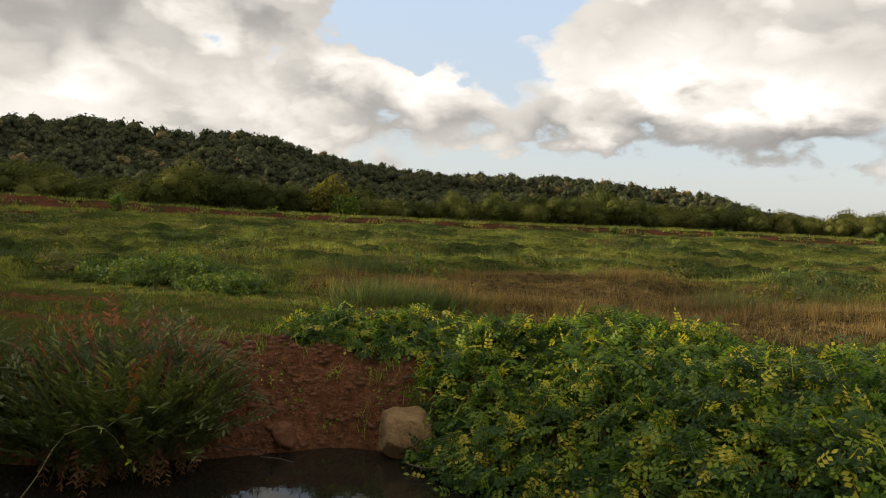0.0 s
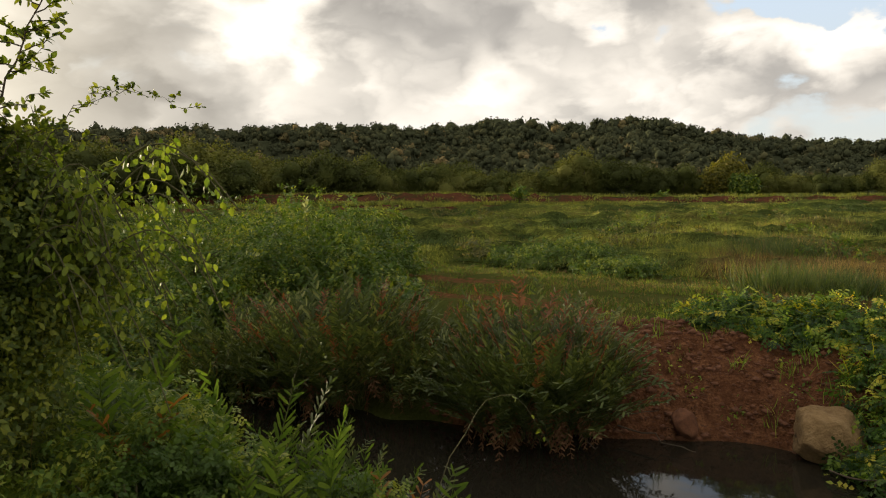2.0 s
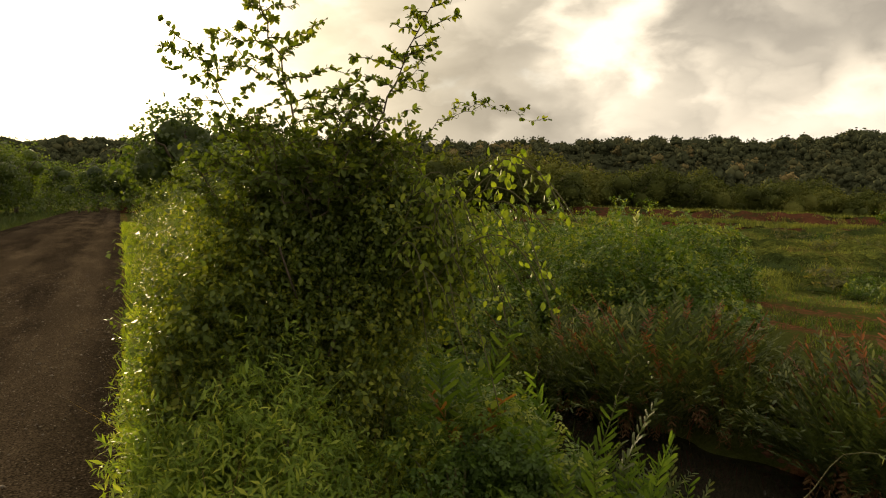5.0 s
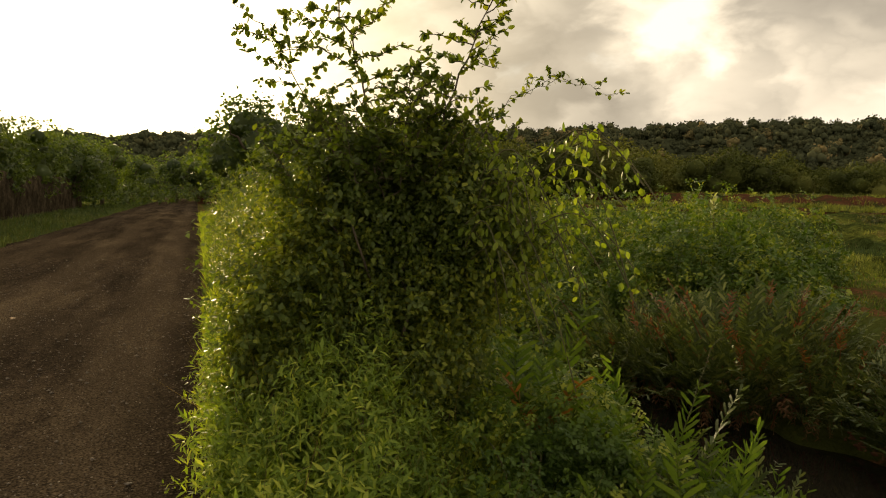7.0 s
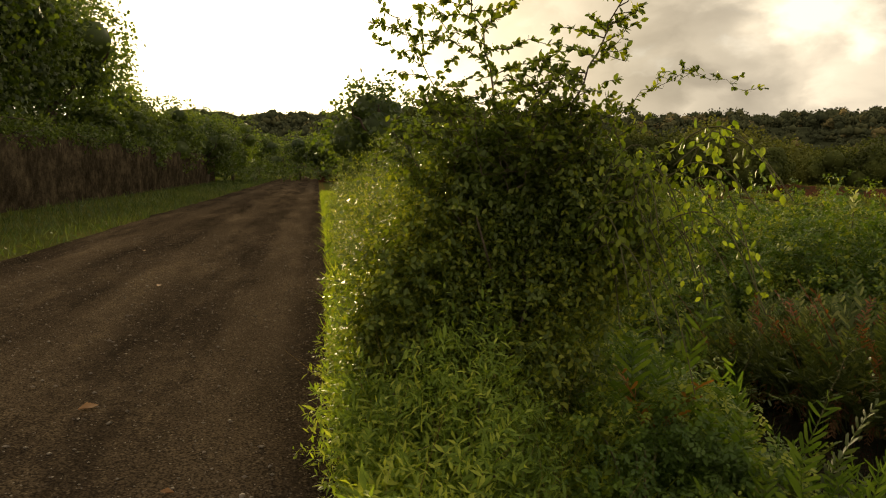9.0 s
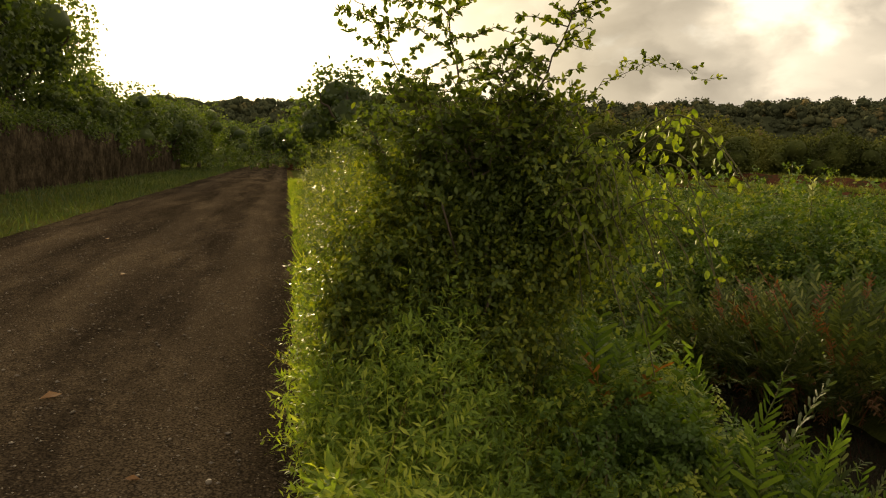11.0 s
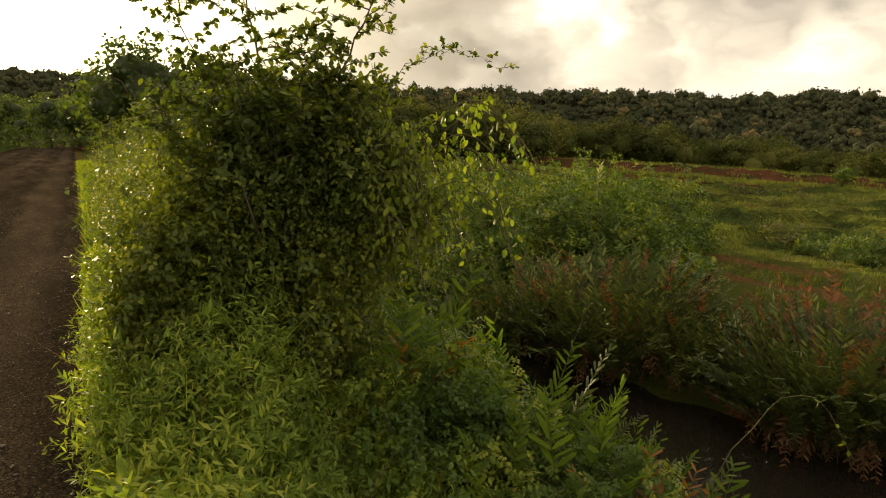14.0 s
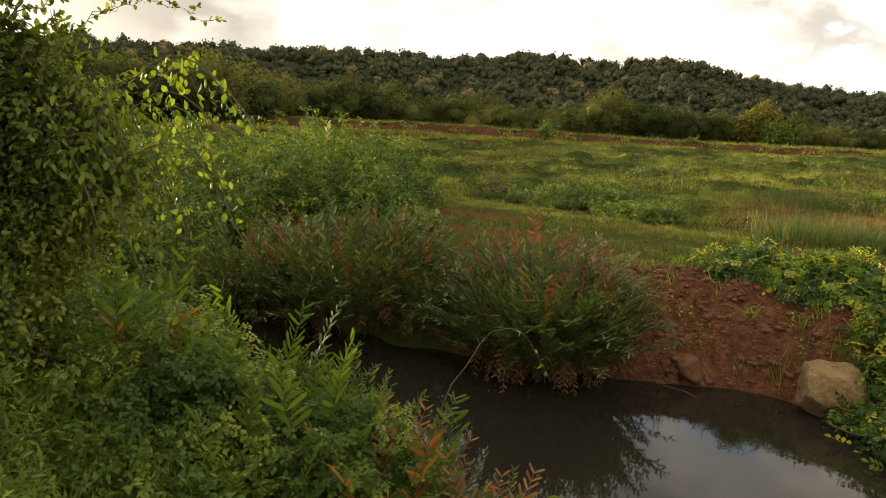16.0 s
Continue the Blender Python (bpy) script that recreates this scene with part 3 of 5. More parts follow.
def make_bund(azs, dist, tops, seed, width, label):
    """A long earth bank with a bare red face and a grown-over top."""
    rng = np.random.default_rng(seed)
    az = np.linspace(azs[0], azs[-1], 260)
    r, top = np.interp(az, azs, dist), np.interp(az, azs, tops)
    rows = []
    for off, part in ((-2.2 - width, 0.0), (-1.4 - width * 0.6, 0.5), (-width * 0.4, 0.95), (0.0, 1.0), (width, 1.0), (width + 2.5, 0.0)):
        x, y = polar(az, r + off + 0.35 * ripple(az * 1.1, np.full_like(az, off), 1.0, seed))
        g = ground_z(x, y)
        z = g - 0.05 + (top + 0.42) * part * (1 + 0.16 * ripple(az, 0 * az + part, 0.9, seed + 1.0))
        rows.append(np.stack([x, y, z], -1))
    V = np.stack(rows)
    i = np.arange(V.shape[0] * V.shape[1]).reshape(V.shape[:2])
    F = np.stack([i[:-1, :-1], i[:-1, 1:], i[1:, 1:], i[1:, :-1]], -1).reshape(-1, 4)
    tagged(new("earth_bank", mesh_of("earth_bank", V.reshape(-1, 3), F, M_BUND)), label, "earth bank", kind="structure")
    n = 36000
    t = rng.uniform(azs[0], azs[-1], n)
    o = np.where(rng.random(n) < 0.55, rng.uniform(0, width, n), rng.uniform(-1.6 - width, 0, n))
    keep = (o > -0.2) | (ripple(t * 1.0, o, 1.2, seed + 5.0) > 0.15)
    t, o = t[keep], o[keep]
    x, y = polar(t, np.interp(t, azs, dist) + o)
    lift = np.interp(o, [-2.2 - width, -1.4 - width * 0.6, -width * 0.4, 0], [0, 0.5, 0.95, 1.0])
    z = ground_z(x, y) + (np.interp(t, azs, tops) + 0.42) * lift * 0.97
    P = np.stack([x, y, z], -1)
    V, F = scatter(NEEDLE, P, rng.normal(0, 0.5, P.shape) + (0, 0, 1), rng.normal(0, 1, P.shape), rng.uniform(0.2, 0.6, len(P)), rng.uniform(0.06, 0.13, len(P)))
    tagged(new("bank_grass", mesh_of("bank_grass", V, F, M_FIELDGREEN)), "green grass along the top of the bank", "grass", kind="stuff")


make_bund([-45, -25, -10, 8, 18, 26, 40, 62, 90], [125, 120, 116, 98, 95, 94, 95, 92, 85], [0.25, 0.3, 0.5, 0.4, 0.5, 0.75, 1.5, 1.55, 1.4], 3, 1.6, "long red earth bank with a grassy top")
make_bund([22, 30, 44, 60, 75], [86, 82, 78, 74, 70], [-0.25, -0.05, 0.35, 0.4, 0.2], 5, 1.2, "low eroded bank of red earth")

# ---- hill forest and far trees ----


def make_forest():
    rng = np.random.default_rng(11)
    n = 4500
    az = rng.uniform(-34, 100, n)
    R = np.interp(az, RIDGE_AZ, RIDGE_R)
    r = 150 + (R + 25 - 150) * rng.random(n) ** 0.75
    x, y = polar(az, r)
    keep = np.interp(az, RIDGE_AZ, RIDGE_EL) > 0.3
    x, y, r = x[keep], y[keep], r[keep]
    n = len(x)
    rad = (2.0 + 3.6 * rng.random(n) ** 1.5) * (r / 420) ** 0.55
    g = ground_z(x, y)
    lobes, per = 7, 13
    base = np.stack([x, y, g + rad * 0.7], -1)
    ld = unit(rng.normal(size=(n, lobes, 3)) + (0, 0, 0.45))
    centre = base[:, None] + ld * (rad[:, None, None] * rng.uniform(0.42, 0.66, (n, lobes, 1)))
    lr = rad[:, None] * rng.uniform(0.32, 0.52, (n, lobes))
    bv, bf = ball(1)
    bumps = centre[:, :, None] + bv * (lr[..., None, None] * rng.uniform(0.6, 0.95, (n, lobes, len(bv), 1)))
    cores = bumps.reshape(-1, 3), (bf[None] + (np.arange(n * lobes) * len(bv))[:, None, None]).reshape(-1, 3)
    d = unit(rng.normal(size=(n, lobes, per, 3)) + (0, 0, 0.35))
    P = (centre[:, :, None] + d * (lr[..., None, None] * rng.uniform(0.85, 1.08, (n, lobes, per, 1)))).reshape(-1, 3)
    O = d.reshape(-1, 3)
    size = np.repeat(rad, lobes * per) * rng.uniform(0.15, 0.28, len(P))
    leaves = scatter(DIAMOND, P, unit(O * 0.1 + rng.normal(0, 0.8, P.shape)), unit(O + rng.normal(0, 0.38, P.shape)), size, size * 1.5)
    V, F = joined([leaves, cores])
    # a few crowns up the slope get sunlit gold as their colour
    tone = np.where(rng.random(n) < 0.08 * smooth01((r - 170) / 60), rng.uniform(0.75, 1.0, n), rng.uniform(0.05, 0.52, n))
    me = mesh_of("forest", V, F, M_FOREST)
    me.attributes.new("tone", "FLOAT", "POINT").data.foreach_set("value", np.concatenate([np.repeat(tone, lobes * per * 4), np.repeat(tone, lobes * len(bv))]).astype(np.float32))
    tagged(new("forest", me), "dense dark green forest covering the hill", "forest", kind="stuff")


make_forest()


def bush_tree(name, seed, height, radius, mat, leaf=0.42, n=850, trunk_share=0.25, wide=1.0):
    """A tree at the origin: trunk with limbs, and a crown of many leaf sprays."""
    rng = np.random.default_rng(seed)
    root = new(name)
    top = np.array([rng.normal(0, 0.15), rng.normal(0, 0.15), height * 0.75])
    child("trunk", mesh_of("trunk", *tube(wander(rng, (0, 0, -0.1), top), np.linspace(height * 0.03, height * 0.008, 7), 7), M_BARK, True), root)
    for i in range(4):
        a = i * 1.6 + rng.uniform(0, 0.8)
        s = top * rng.uniform(0.25, 0.6)
        e = s + np.array([np.cos(a) * radius * 0.7, np.sin(a) * radius * 0.7, height * rng.uniform(0.15, 0.3)])
        child("limb", mesh_of("limb", *tube(wander(rng, s, e), np.linspace(height * 0.014, height * 0.004, 7), 5), M_BARK, True), root)
    h = height * (1 - trunk_share) / 2
    lobes = 11
    ld = unit(rng.normal(size=(lobes, 3)) * (1, 1, 0.8) + (0, 0, 0.25))
    centre = ld * np.array((radius, radius, h)) * rng.uniform(0.35, 0.68, (lobes, 1)) + (0, 0, height - h)
    centre[0] = (0, 0, height - h)
    size = np.minimum(radius, h) * rng.uniform(0.38, 0.6, lobes)
    size[0] = min(radius, h) * 0.75
    which = rng.choice(lobes, n, p=size ** 2 / (size ** 2).sum())
    out = unit(rng.normal(size=(n, 3)))
    pos = centre[which] + out * (size[which] * rng.uniform(0.8, 1.06, n))[:, None]
    pos[:, 2] = np.maximum(pos[:, 2], 0.12 + 0.2 * rng.random(n))
    V, F = foliage(rng, pos, out, DIAMOND, leaf, 3, leaf * 0.7, 0.0, 0.9, 1.5, 0.35)
    bv, bf = ball(2)
    cores = [(bv * size[i] * (0.72 if mat is M_MANGROVE else 0.5) * rng.uniform(0.85, 1.05, (len(bv), 1)) * (1, 1, 0.95) + centre[i], bf) for i in range(lobes)]
    for c in cores:
        c[0][:, 2] = np.maximum(c[0][:, 2], 0.05)
    V, F = joined([(V, F), *cores])
    child("crown", mesh_of("crown", V, F, mat), root, kind="stuff")
    return root


def make_mangroves():
    rng = np.random.default_rng(21)
    kinds = [bush_tree("mangrove_tree", 30 + i, 6.5, r, M_MANGROVE, 0.25, 1700, 0.02) for i, r in enumerate((4.4, 3.6, 5.2, 4.0, 3.2))]
    for t in kinds:
        tagged(t, "rounded olive green mangrove tree behind the bank", "tree", "mangrove trees behind the bank")
    spots = []
    for row, extra in ((0, 0), (1, 10), (2, 5), (3, 14)):
        az = -34.0
        while az < (86 if row < 2 else 4):
            d = np.interp(az, [-34, -14, 0, 20, 50, 66, 86], [165, 155, 128, 112, 106, 84, 64]) + extra + rng.uniform(-3, 3)
            h = np.interp(az, [-34, -13, -5, 5, 12, 17, 24, 28, 35, 43, 49, 57, 61, 66, 86], [5.0, 5.3, 6.6, 5.6, 4.6, 5.4, 6.4, 6.9, 5.8, 7.0, 8.3, 8.2, 8.5, 9.0, 7.4]) * (rng.uniform(0.8, 1.06) if row == 0 else rng.uniform(0.85, 1.1))
            spots.append((az + rng.uniform(-0.7, 0.7), d, h))
            az += rng.uniform(1.3, 2.9)
    for n, (az, d, h) in enumerate(spots):
        x, y = polar(az, d)
        s = h / 5.6
        m = pose(x, y, float(ground_z(x, y)) - 0.05, 0, 0, rng.uniform(0, 360)) @ Matrix.Diagonal((s * rng.uniform(0.9, 1.15), s * rng.uniform(0.9, 1.15), s, 1))
        if n < len(kinds):
            kinds[n].matrix_basis = m
        else:
            copy_thing(kinds[n % len(kinds)], m)


make_mangroves()
gold = bush_tree("broad_tree", 51, 6.6, 3.6, leafy("golden_leaves", [(0.0, (0.05, 0.06, 0.016)), (1.0, (0.13, 0.125, 0.028))], 0.3, 0.6, 0.1, patch_scale=0.2), 0.4, 1000, 0.05)
gold.matrix_basis = pose(-34.0, 105.5, float(ground_z(-34.0, 105.5)))
tagged(gold, "rounded golden green tree at the field's edge", "tree")
low_tree = bush_tree("small_tree", 52, 3.9, 2.1, M_CREEPER, 0.35, 700, 0.1)
low_tree.matrix_basis = pose(-30.5, 102.0, float(ground_z(-30.5, 102.0)))
tagged(low_tree, "small bright green rounded tree by the bank", "tree")
for seed, (x, y, h, r) in enumerate(((-44.3, 67.4, 2.6, 0.9), (-36.0, 88.0, 1.7, 0.8), (44.5, 104.0, 1.6, 0.6), (8.5, 97.0, 0.9, 0.5), (24.0, 106, 1.2, 0.7))):
    s = bush_tree("sapling", 60 + seed, h, r, M_CREEPER, 0.3, 90, 0.2)
    s.matrix_basis = pose(x, y, float(ground_z(x, y)))
    tagged(s, "slender green sapling in front of the bank", "sapling", "saplings by the bank")

# ---- field grass ----


def clear_of_grass(x, y):
    """Where tall grass does not grow: bare ground, short turf, banks and the vine scrub."""
    turf = (x > -11) & (x < -2.9) & (y < 12.6 + 0.5 * ripple(x, y, 2.0))
    return (channel_gap(x, y) < 1.8) | turf | ((x > -3.2) & (y < 8.9)) | (y < 0.3) | ((x < -6) & (y < 9.5))


def heave(x, y):
    """How high the tall soft grass is heaped, in swells some metres wide."""
    r = np.hypot(x, y)
    sc = 1.0 + r * 0.022
    swell = smooth01(ripple(x * 0.55, y, 1.15 * sc, 7.0) * 0.9 + 0.35) ** 1.2
    return swell * np.interp(r, [9, 16, 40, 90], [0.08, 0.24, 0.4, 0.5])


def make_field_grass():
    """Tussocks of blades, in patches of differing height and kind."""
    rng = np.random.default_rng(31)
    rings = ((7.6, 20, 46, 20, 0.28, 0.008, 0.26), (20, 46, 14, 18, 0.32, 0.017, 0.5), (46, 87, 3.4, 18, 0.36, 0.034, 1.0))
    out = {"green": [], "dark": [], "brown": []}
    for r0, r1, dens, per, tall, wide, spread in rings:
        n = int(np.pi * (r1 ** 2 - r0 ** 2) * 132 / 360 * dens)
        az = rng.uniform(-36, 96, n)
        r = np.sqrt(rng.uniform(r0 ** 2, r1 ** 2, n))
        x, y = polar(az, r)
        patch = ripple(x * 0.55, y, 1.3 + r.mean() * 0.045, 7.0)
        ok = ~clear_of_grass(x, y) & (rng.random(n) < 0.5 + 0.5 * smooth01(patch + 0.55))
        x, y, r, az, patch = x[ok], y[ok], r[ok], az[ok], patch[ok]
        brown = smooth01((23 - r) / 9) * smooth01((24 - az) / 8) * 1.15 + 0.5 * ripple(x * 0.5, y, 4.0, 9.0)
        pick = np.where(brown + rng.normal(0, 0.3, len(x)) > 0.5, 2, np.where(ripple(x * 0.5, y, 1.2 + r * 0.03, 12.0) + rng.normal(0, 0.15, len(x)) > -0.05, 0, 1))
        hgt = tall * (0.45 + 0.8 * smooth01(patch * 0.8 + 0.35)) * rng.uniform(0.7, 1.25, len(x)) * np.interp(az, [18, 30], [1.0, 0.8])
        d = rng.normal(0, 1, (len(x), per, 2))
        bx, by = x[:, None] + d[..., 0] * spread * 0.5, y[:, None] + d[..., 1] * spread * 0.5
        P = np.stack([bx, by, ground_z(bx, by) + 0.05 + heave(bx, by) * 0.85], -1)
        lean = np.concatenate([d * 0.22, np.ones((len(x), per, 1))], -1) + rng.normal(0, 0.24, P.shape)
        size = hgt[:, None] * rng.uniform(0.6, 1.15, (len(x), per)) * np.exp(-0.18 * (d ** 2).sum(-1))
        for i, key in enumerate(("green", "dark", "brown")):
            s = pick == i
            m = int(s.sum()) * per
            out[key].append(scatter(NEEDLE, P[s].reshape(-1, 3), lean[s].reshape(-1, 3), rng.normal(0, 1, (m, 3)), size[s].ravel(), wide * rng.uniform(0.7, 1.5, m)))
    for key, mat, label in (("green", M_FIELDGREEN, "bright green tufted grass of the field"), ("dark", M_FIELDDARK, "dark green rushes in the damp field"), ("brown", M_FIELDBROWN, "dry reddish brown seeding grass")):
        tagged(new("field_grass", mesh_of("field_grass", *joined(out[key]), mat)), label, "grass", kind="stuff")


def make_meadow():
    """The dense lower sward of the field, heaped into tussocks."""
    az, r = np.radians(np.linspace(-40, 98, 420)), 7.4 * (87 / 7.4) ** np.linspace(0, 1, 210)
    A, D = np.meshgrid(az, r)
    x, y = -np.sin(A) * D, np.cos(A) * D
    sc = 1.0 + D * 0.03
    patch = ripple(x * 0.55, y, 1.6 * sc, 7.0)
    lump = ripple(x * 0.8, y, 0.36 * sc, 2.0) * 0.55 + ripple(x, y, 0.19 * sc, 5.0) * 0.45
    hgt = heave(x, y) + (np.interp(D, [8, 16, 30], [0.04, 0.09, 0.22]) * smooth01(lump + 0.45) ** 1.5) * (0.7 + 0.005 * D) + 0.03
    bare = np.mean([clear_of_grass(x + 0.7 * math.cos(a), y + 0.7 * math.sin(a)) for a in np.arange(0, 6.2, 0.52)], axis=0)
    z = ground_z(x, y) + hgt * (1 - smooth01(bare * 2)) - 0.3 * smooth01((bare - 0.6) / 0.3) - 0.3 * (D > 85)
    azd = np.degrees(A)
    brown = smooth01((23 - D) / 9) * smooth01((24 - azd) / 8) * 1.1 + 0.5 * ripple(x * 0.5, y, 4.0, 9.0)
    green = ripple(x * 0.5, y, 1.2 + D * 0.03, 12.0)
    kind = np.clip(0.28 + 0.4 * green, 0, 0.58) * (1 - smooth01((brown - 0.25) / 0.4)) + np.clip(0.75 + 0.2 * (brown - 0.45), 0, 0.92) * smooth01((brown - 0.25) / 0.4)
    i = np.arange(x.size).reshape(x.shape)
    F = np.stack([i[:-1, :-1], i[1:, :-1], i[1:, 1:], i[:-1, 1:]], -1).reshape(-1, 4)
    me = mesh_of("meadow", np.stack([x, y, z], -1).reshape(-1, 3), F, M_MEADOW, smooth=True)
    me.attributes.new("grass_kind", "FLOAT", "POINT").data.foreach_set("value", kind.ravel().astype(np.float32))
    tagged(new("meadow", me), "tussocky green and brown sward of the field", "grass", kind="stuff")


make_meadow()
make_field_grass()


def make_turf():
    rng = np.random.default_rng(33)
    n = 95000
    x, y = rng.uniform(-11.5, -2.0, n), rng.uniform(7.0, 13.2, n)
    ok = clear_of_grass(x, y) & (channel_gap(x, y) > 1.3 + 0.5 * ripple(x, y, 0.6, 2.0)) & (ripple(x, y, 1.0, 4.0) + 0.5 * ripple(x, y, 0.35, 6.0) > -0.45 + 1.5 * bare_patch(x, y))
    x, y = x[ok], y[ok]
    P = np.stack([x, y, ground_z(x, y) - 0.01], -1)
    V, F = scatter(NEEDLE, P, rng.normal(0, 0.6, P.shape) + (0, 0, 1), rng.normal(0, 1, P.shape), rng.uniform(0.03, 0.12, len(x)) * (0.7 + 0.6 * smooth01(ripple(x, y, 0.5, 1.0))), rng.uniform(0.008, 0.016, len(x)))
    dry = np.repeat(rng.random(len(x)) < 0.3 + 0.3 * smooth01(ripple(x, y, 0.8, 11.0)), 3)
    for pick, mat, label in ((~dry, M_CREEPER, "short cropped green turf behind the bank"), (dry, M_FIELDBROWN, "dry brown blades among the short turf")):
        W = V[pick]
        tagged(new("short_turf", mesh_of("short_turf", W, np.arange(len(W)).reshape(-1, 3), mat)), label, "grass", kind="stuff")


make_turf()

# ---- plants by the stream and the road ----


def mass(name, cx, cy, rx, ry, height, seed, leaf, size, n, mat, label, category="shrub", turn=0.0, group="", droop=0.3, flowers=0, power=0.5, rough=1.0, heaps=0.32):
    """A low thicket of leafy stems heaped on the ground."""
    rng = np.random.default_rng(seed)
    root = new(name)
    root.location = (cx, cy, float(ground_z(cx, cy)))
    a, q = rng.uniform(0, 2 * np.pi, n), np.sqrt(rng.random(n))
    u, v = np.cos(a) * q, np.sin(a) * q
    c, s = math.cos(radians(turn)), math.sin(radians(turn))
    x, y = cx + c * u * rx - s * v * ry, cy + s * u * rx + c * v * ry
    lump = 0.84 + heaps * ripple(x, y, 0.4 + 0.2 * min(rx, ry), seed * 1.7) + 0.12 * rough * ripple(x, y, 0.22 * rough, seed * 2.3)
    H = height * (1 - q ** 2.4) ** power * lump + 0.04
    per = 5 if leaf is PINNATE else 9
    keep = rng.choice(n, max(12, n // per), replace=False)
    x, y, u, v, q, H = x[keep], y[keep], u[keep], v[keep], q[keep], H[keep]
    m = len(keep)
    depth = rng.random(m) ** 1.6
    z = np.maximum(ground_z(x, y), WATER - 0.02) + H * (0.94 - 0.75 * depth) * rng.normal(1, 0.06, m)
    P = np.stack([x, y, z], -1)
    up = unit(np.stack([c * u / rx - s * v / ry, s * u / rx + c * v / ry, 0.9 / max(height, 0.3) * (1.1 - q)], -1) + rng.normal(0, 0.25, (m, 3)))
    V, F = shoots(rng, P, up, leaf, size, per, size * (1.3 if leaf is PINNATE else 3.0), droop, 0.5, 0.7 if leaf is LANCE else 1.0)
    V -= np.array(root.location)
    child("foliage", mesh_of("foliage", V, F, mat), root, kind="stuff")
    for i in range(7):
        b = rng.uniform(0, 2 * np.pi)
        w = rng.uniform(0.3, 0.75)
        ex, ey = cx + math.cos(b) * rx * w, cy + math.sin(b) * ry * w
        e = np.array([ex, ey, max(float(ground_z(ex, ey)), WATER) + height * 0.75 * (1 - w ** 2.4) ** power]) - np.array(root.location)
        mid = np.array([e[0] * 0.4, e[1] * 0.4, max(e[2], 0) * 0.9 + 0.05])
        path = [np.array([0, 0, -0.05]) * (1 - t) ** 2 + mid * 2 * t * (1 - t) + e * t * t for t in np.linspace(0, 1, 7)]
        child("stem", mesh_of("stem", *tube(path, np.linspace(0.012, 0.004, 7), 5), M_TWIG, True), root)
    if flowers:
        sel = np.argsort(-(z - ground_z(x, y)) + rng.normal(0, 0.25 * height, m))[:flowers]
        fp = np.repeat(P[sel] + (0, 0, 0.03), 9, axis=0)
        fp = fp + rng.normal(0, 0.025, fp.shape)
        V, F = scatter(LEAF, fp, rng.normal(0, 1, fp.shape) + (0, 0, 0.6), rng.normal(0, 1, fp.shape), rng.uniform(0.02, 0.036, len(fp)))
        child("blossom", mesh_of("blossom", V - np.array(root.location), F, M_YELLOW), root, "yellow flowers", "stuff")
    return tagged(root, label, category, group)


VINES = "vine scrub on the stream bank"
for i, (cx, cy, rx, ry, h, n) in enumerate(((0.6, 7.1, 1.9, 1.5, 0.5, 4600), (2.6, 6.8, 1.7, 1.2, 0.3, 3200), (2.1, 5.4, 1.7, 1.3, 0.44, 4200),
                                            (4.2, 5.4, 1.4, 1.3, 0.17, 1900), (-1.5, 8.35, 1.8, 0.55, 0.22, 1500), (4.6, 6.9, 1.3, 0.7, 0.1, 900))):
    mass("vine_thicket", cx, cy, rx, ry, h, 70 + i, PINNATE, 0.15, int(n * 1.9), M_VINE, "tangled pinnate-leaved vine with yellow flowers spilling over the bank", "vine", group=VINES, flowers=9, rough=1.8, droop=0.5)

for i, (cx, cy, rx, ry, h, n) in enumerate(((-10.4, 8.9, 2.1, 1.7, 1.3, 11000), (-12.6, 7.6, 2.4, 2.0, 1.2, 9500), (-8.9, 7.2, 1.7, 1.4, 0.9, 9500), (-9.2, 4.9, 2.2, 1.3, 0.9, 9500), (-14.5, 5.2, 4.0, 2.2, 1.2, 9500), (-7.6, 7.0, 1.2, 0.9, 0.6, 4500))):
    mass("creeper_mound", cx, cy, rx, ry, h * 0.95, 90 + i, DIAMOND, 0.075, int(n * 1.9), M_CREEPER, "dense green creeper heaped over the stream bank", "creeper", group="creeper mounds", power=0.55, rough=3.0, heaps=0.6)



def pale_plant(x, y, tall):
    """A single upright plant with broad greyish leaves, standing out of the creepers."""
    rng = np.random.default_rng(205)
    root = new("pale_plant")
    z = float(ground_z(x, y))
    root.location = (x, y, z)
    path = wander(rng, (0, 0, -0.02), (0.04, 0.03, tall), 7, 0.03)
    child("stem", mesh_of("stem", *tube(path, np.linspace(0.012, 0.005, 7), 6), M_TWIG, True), root)
    for i in range(9):
        a, h = i * 2.4, tall * (0.8 + 0.2 * i / 8)
        V, F = scatter(OVAL, np.array([[0.03, 0.02, h]]), np.array([[math.cos(a), math.sin(a), 0.9 + 0.1 * i]]), np.array([[-math.cos(a), -math.sin(a), 0.8]]), 0.17 - 0.008 * i)
        child("leaf", mesh_of("leaf", V, F, M_PALELEAF), root, "pale greyish green leaf")
    tagged(root, "pale grey-green broad-leaved plant above the creepers", "plant")


pale_plant(-10.1, 8.3, 1.42)
mass("field_shrub", -7.7, 13.2, 1.7, 0.9, 0.55, 101, DIAMOND, 0.06, 13000, M_CREEPER, rough=2.0, label="low spreading green shrub on the turf")
mass("field_shrub", -5.9, 12.4, 0.9, 0.6, 0.28, 102, DIAMOND, 0.055, 4500, M_CREEPER, rough=2.0, label="low straggling green shrub on the turf")
rng = np.random.default_rng(140)
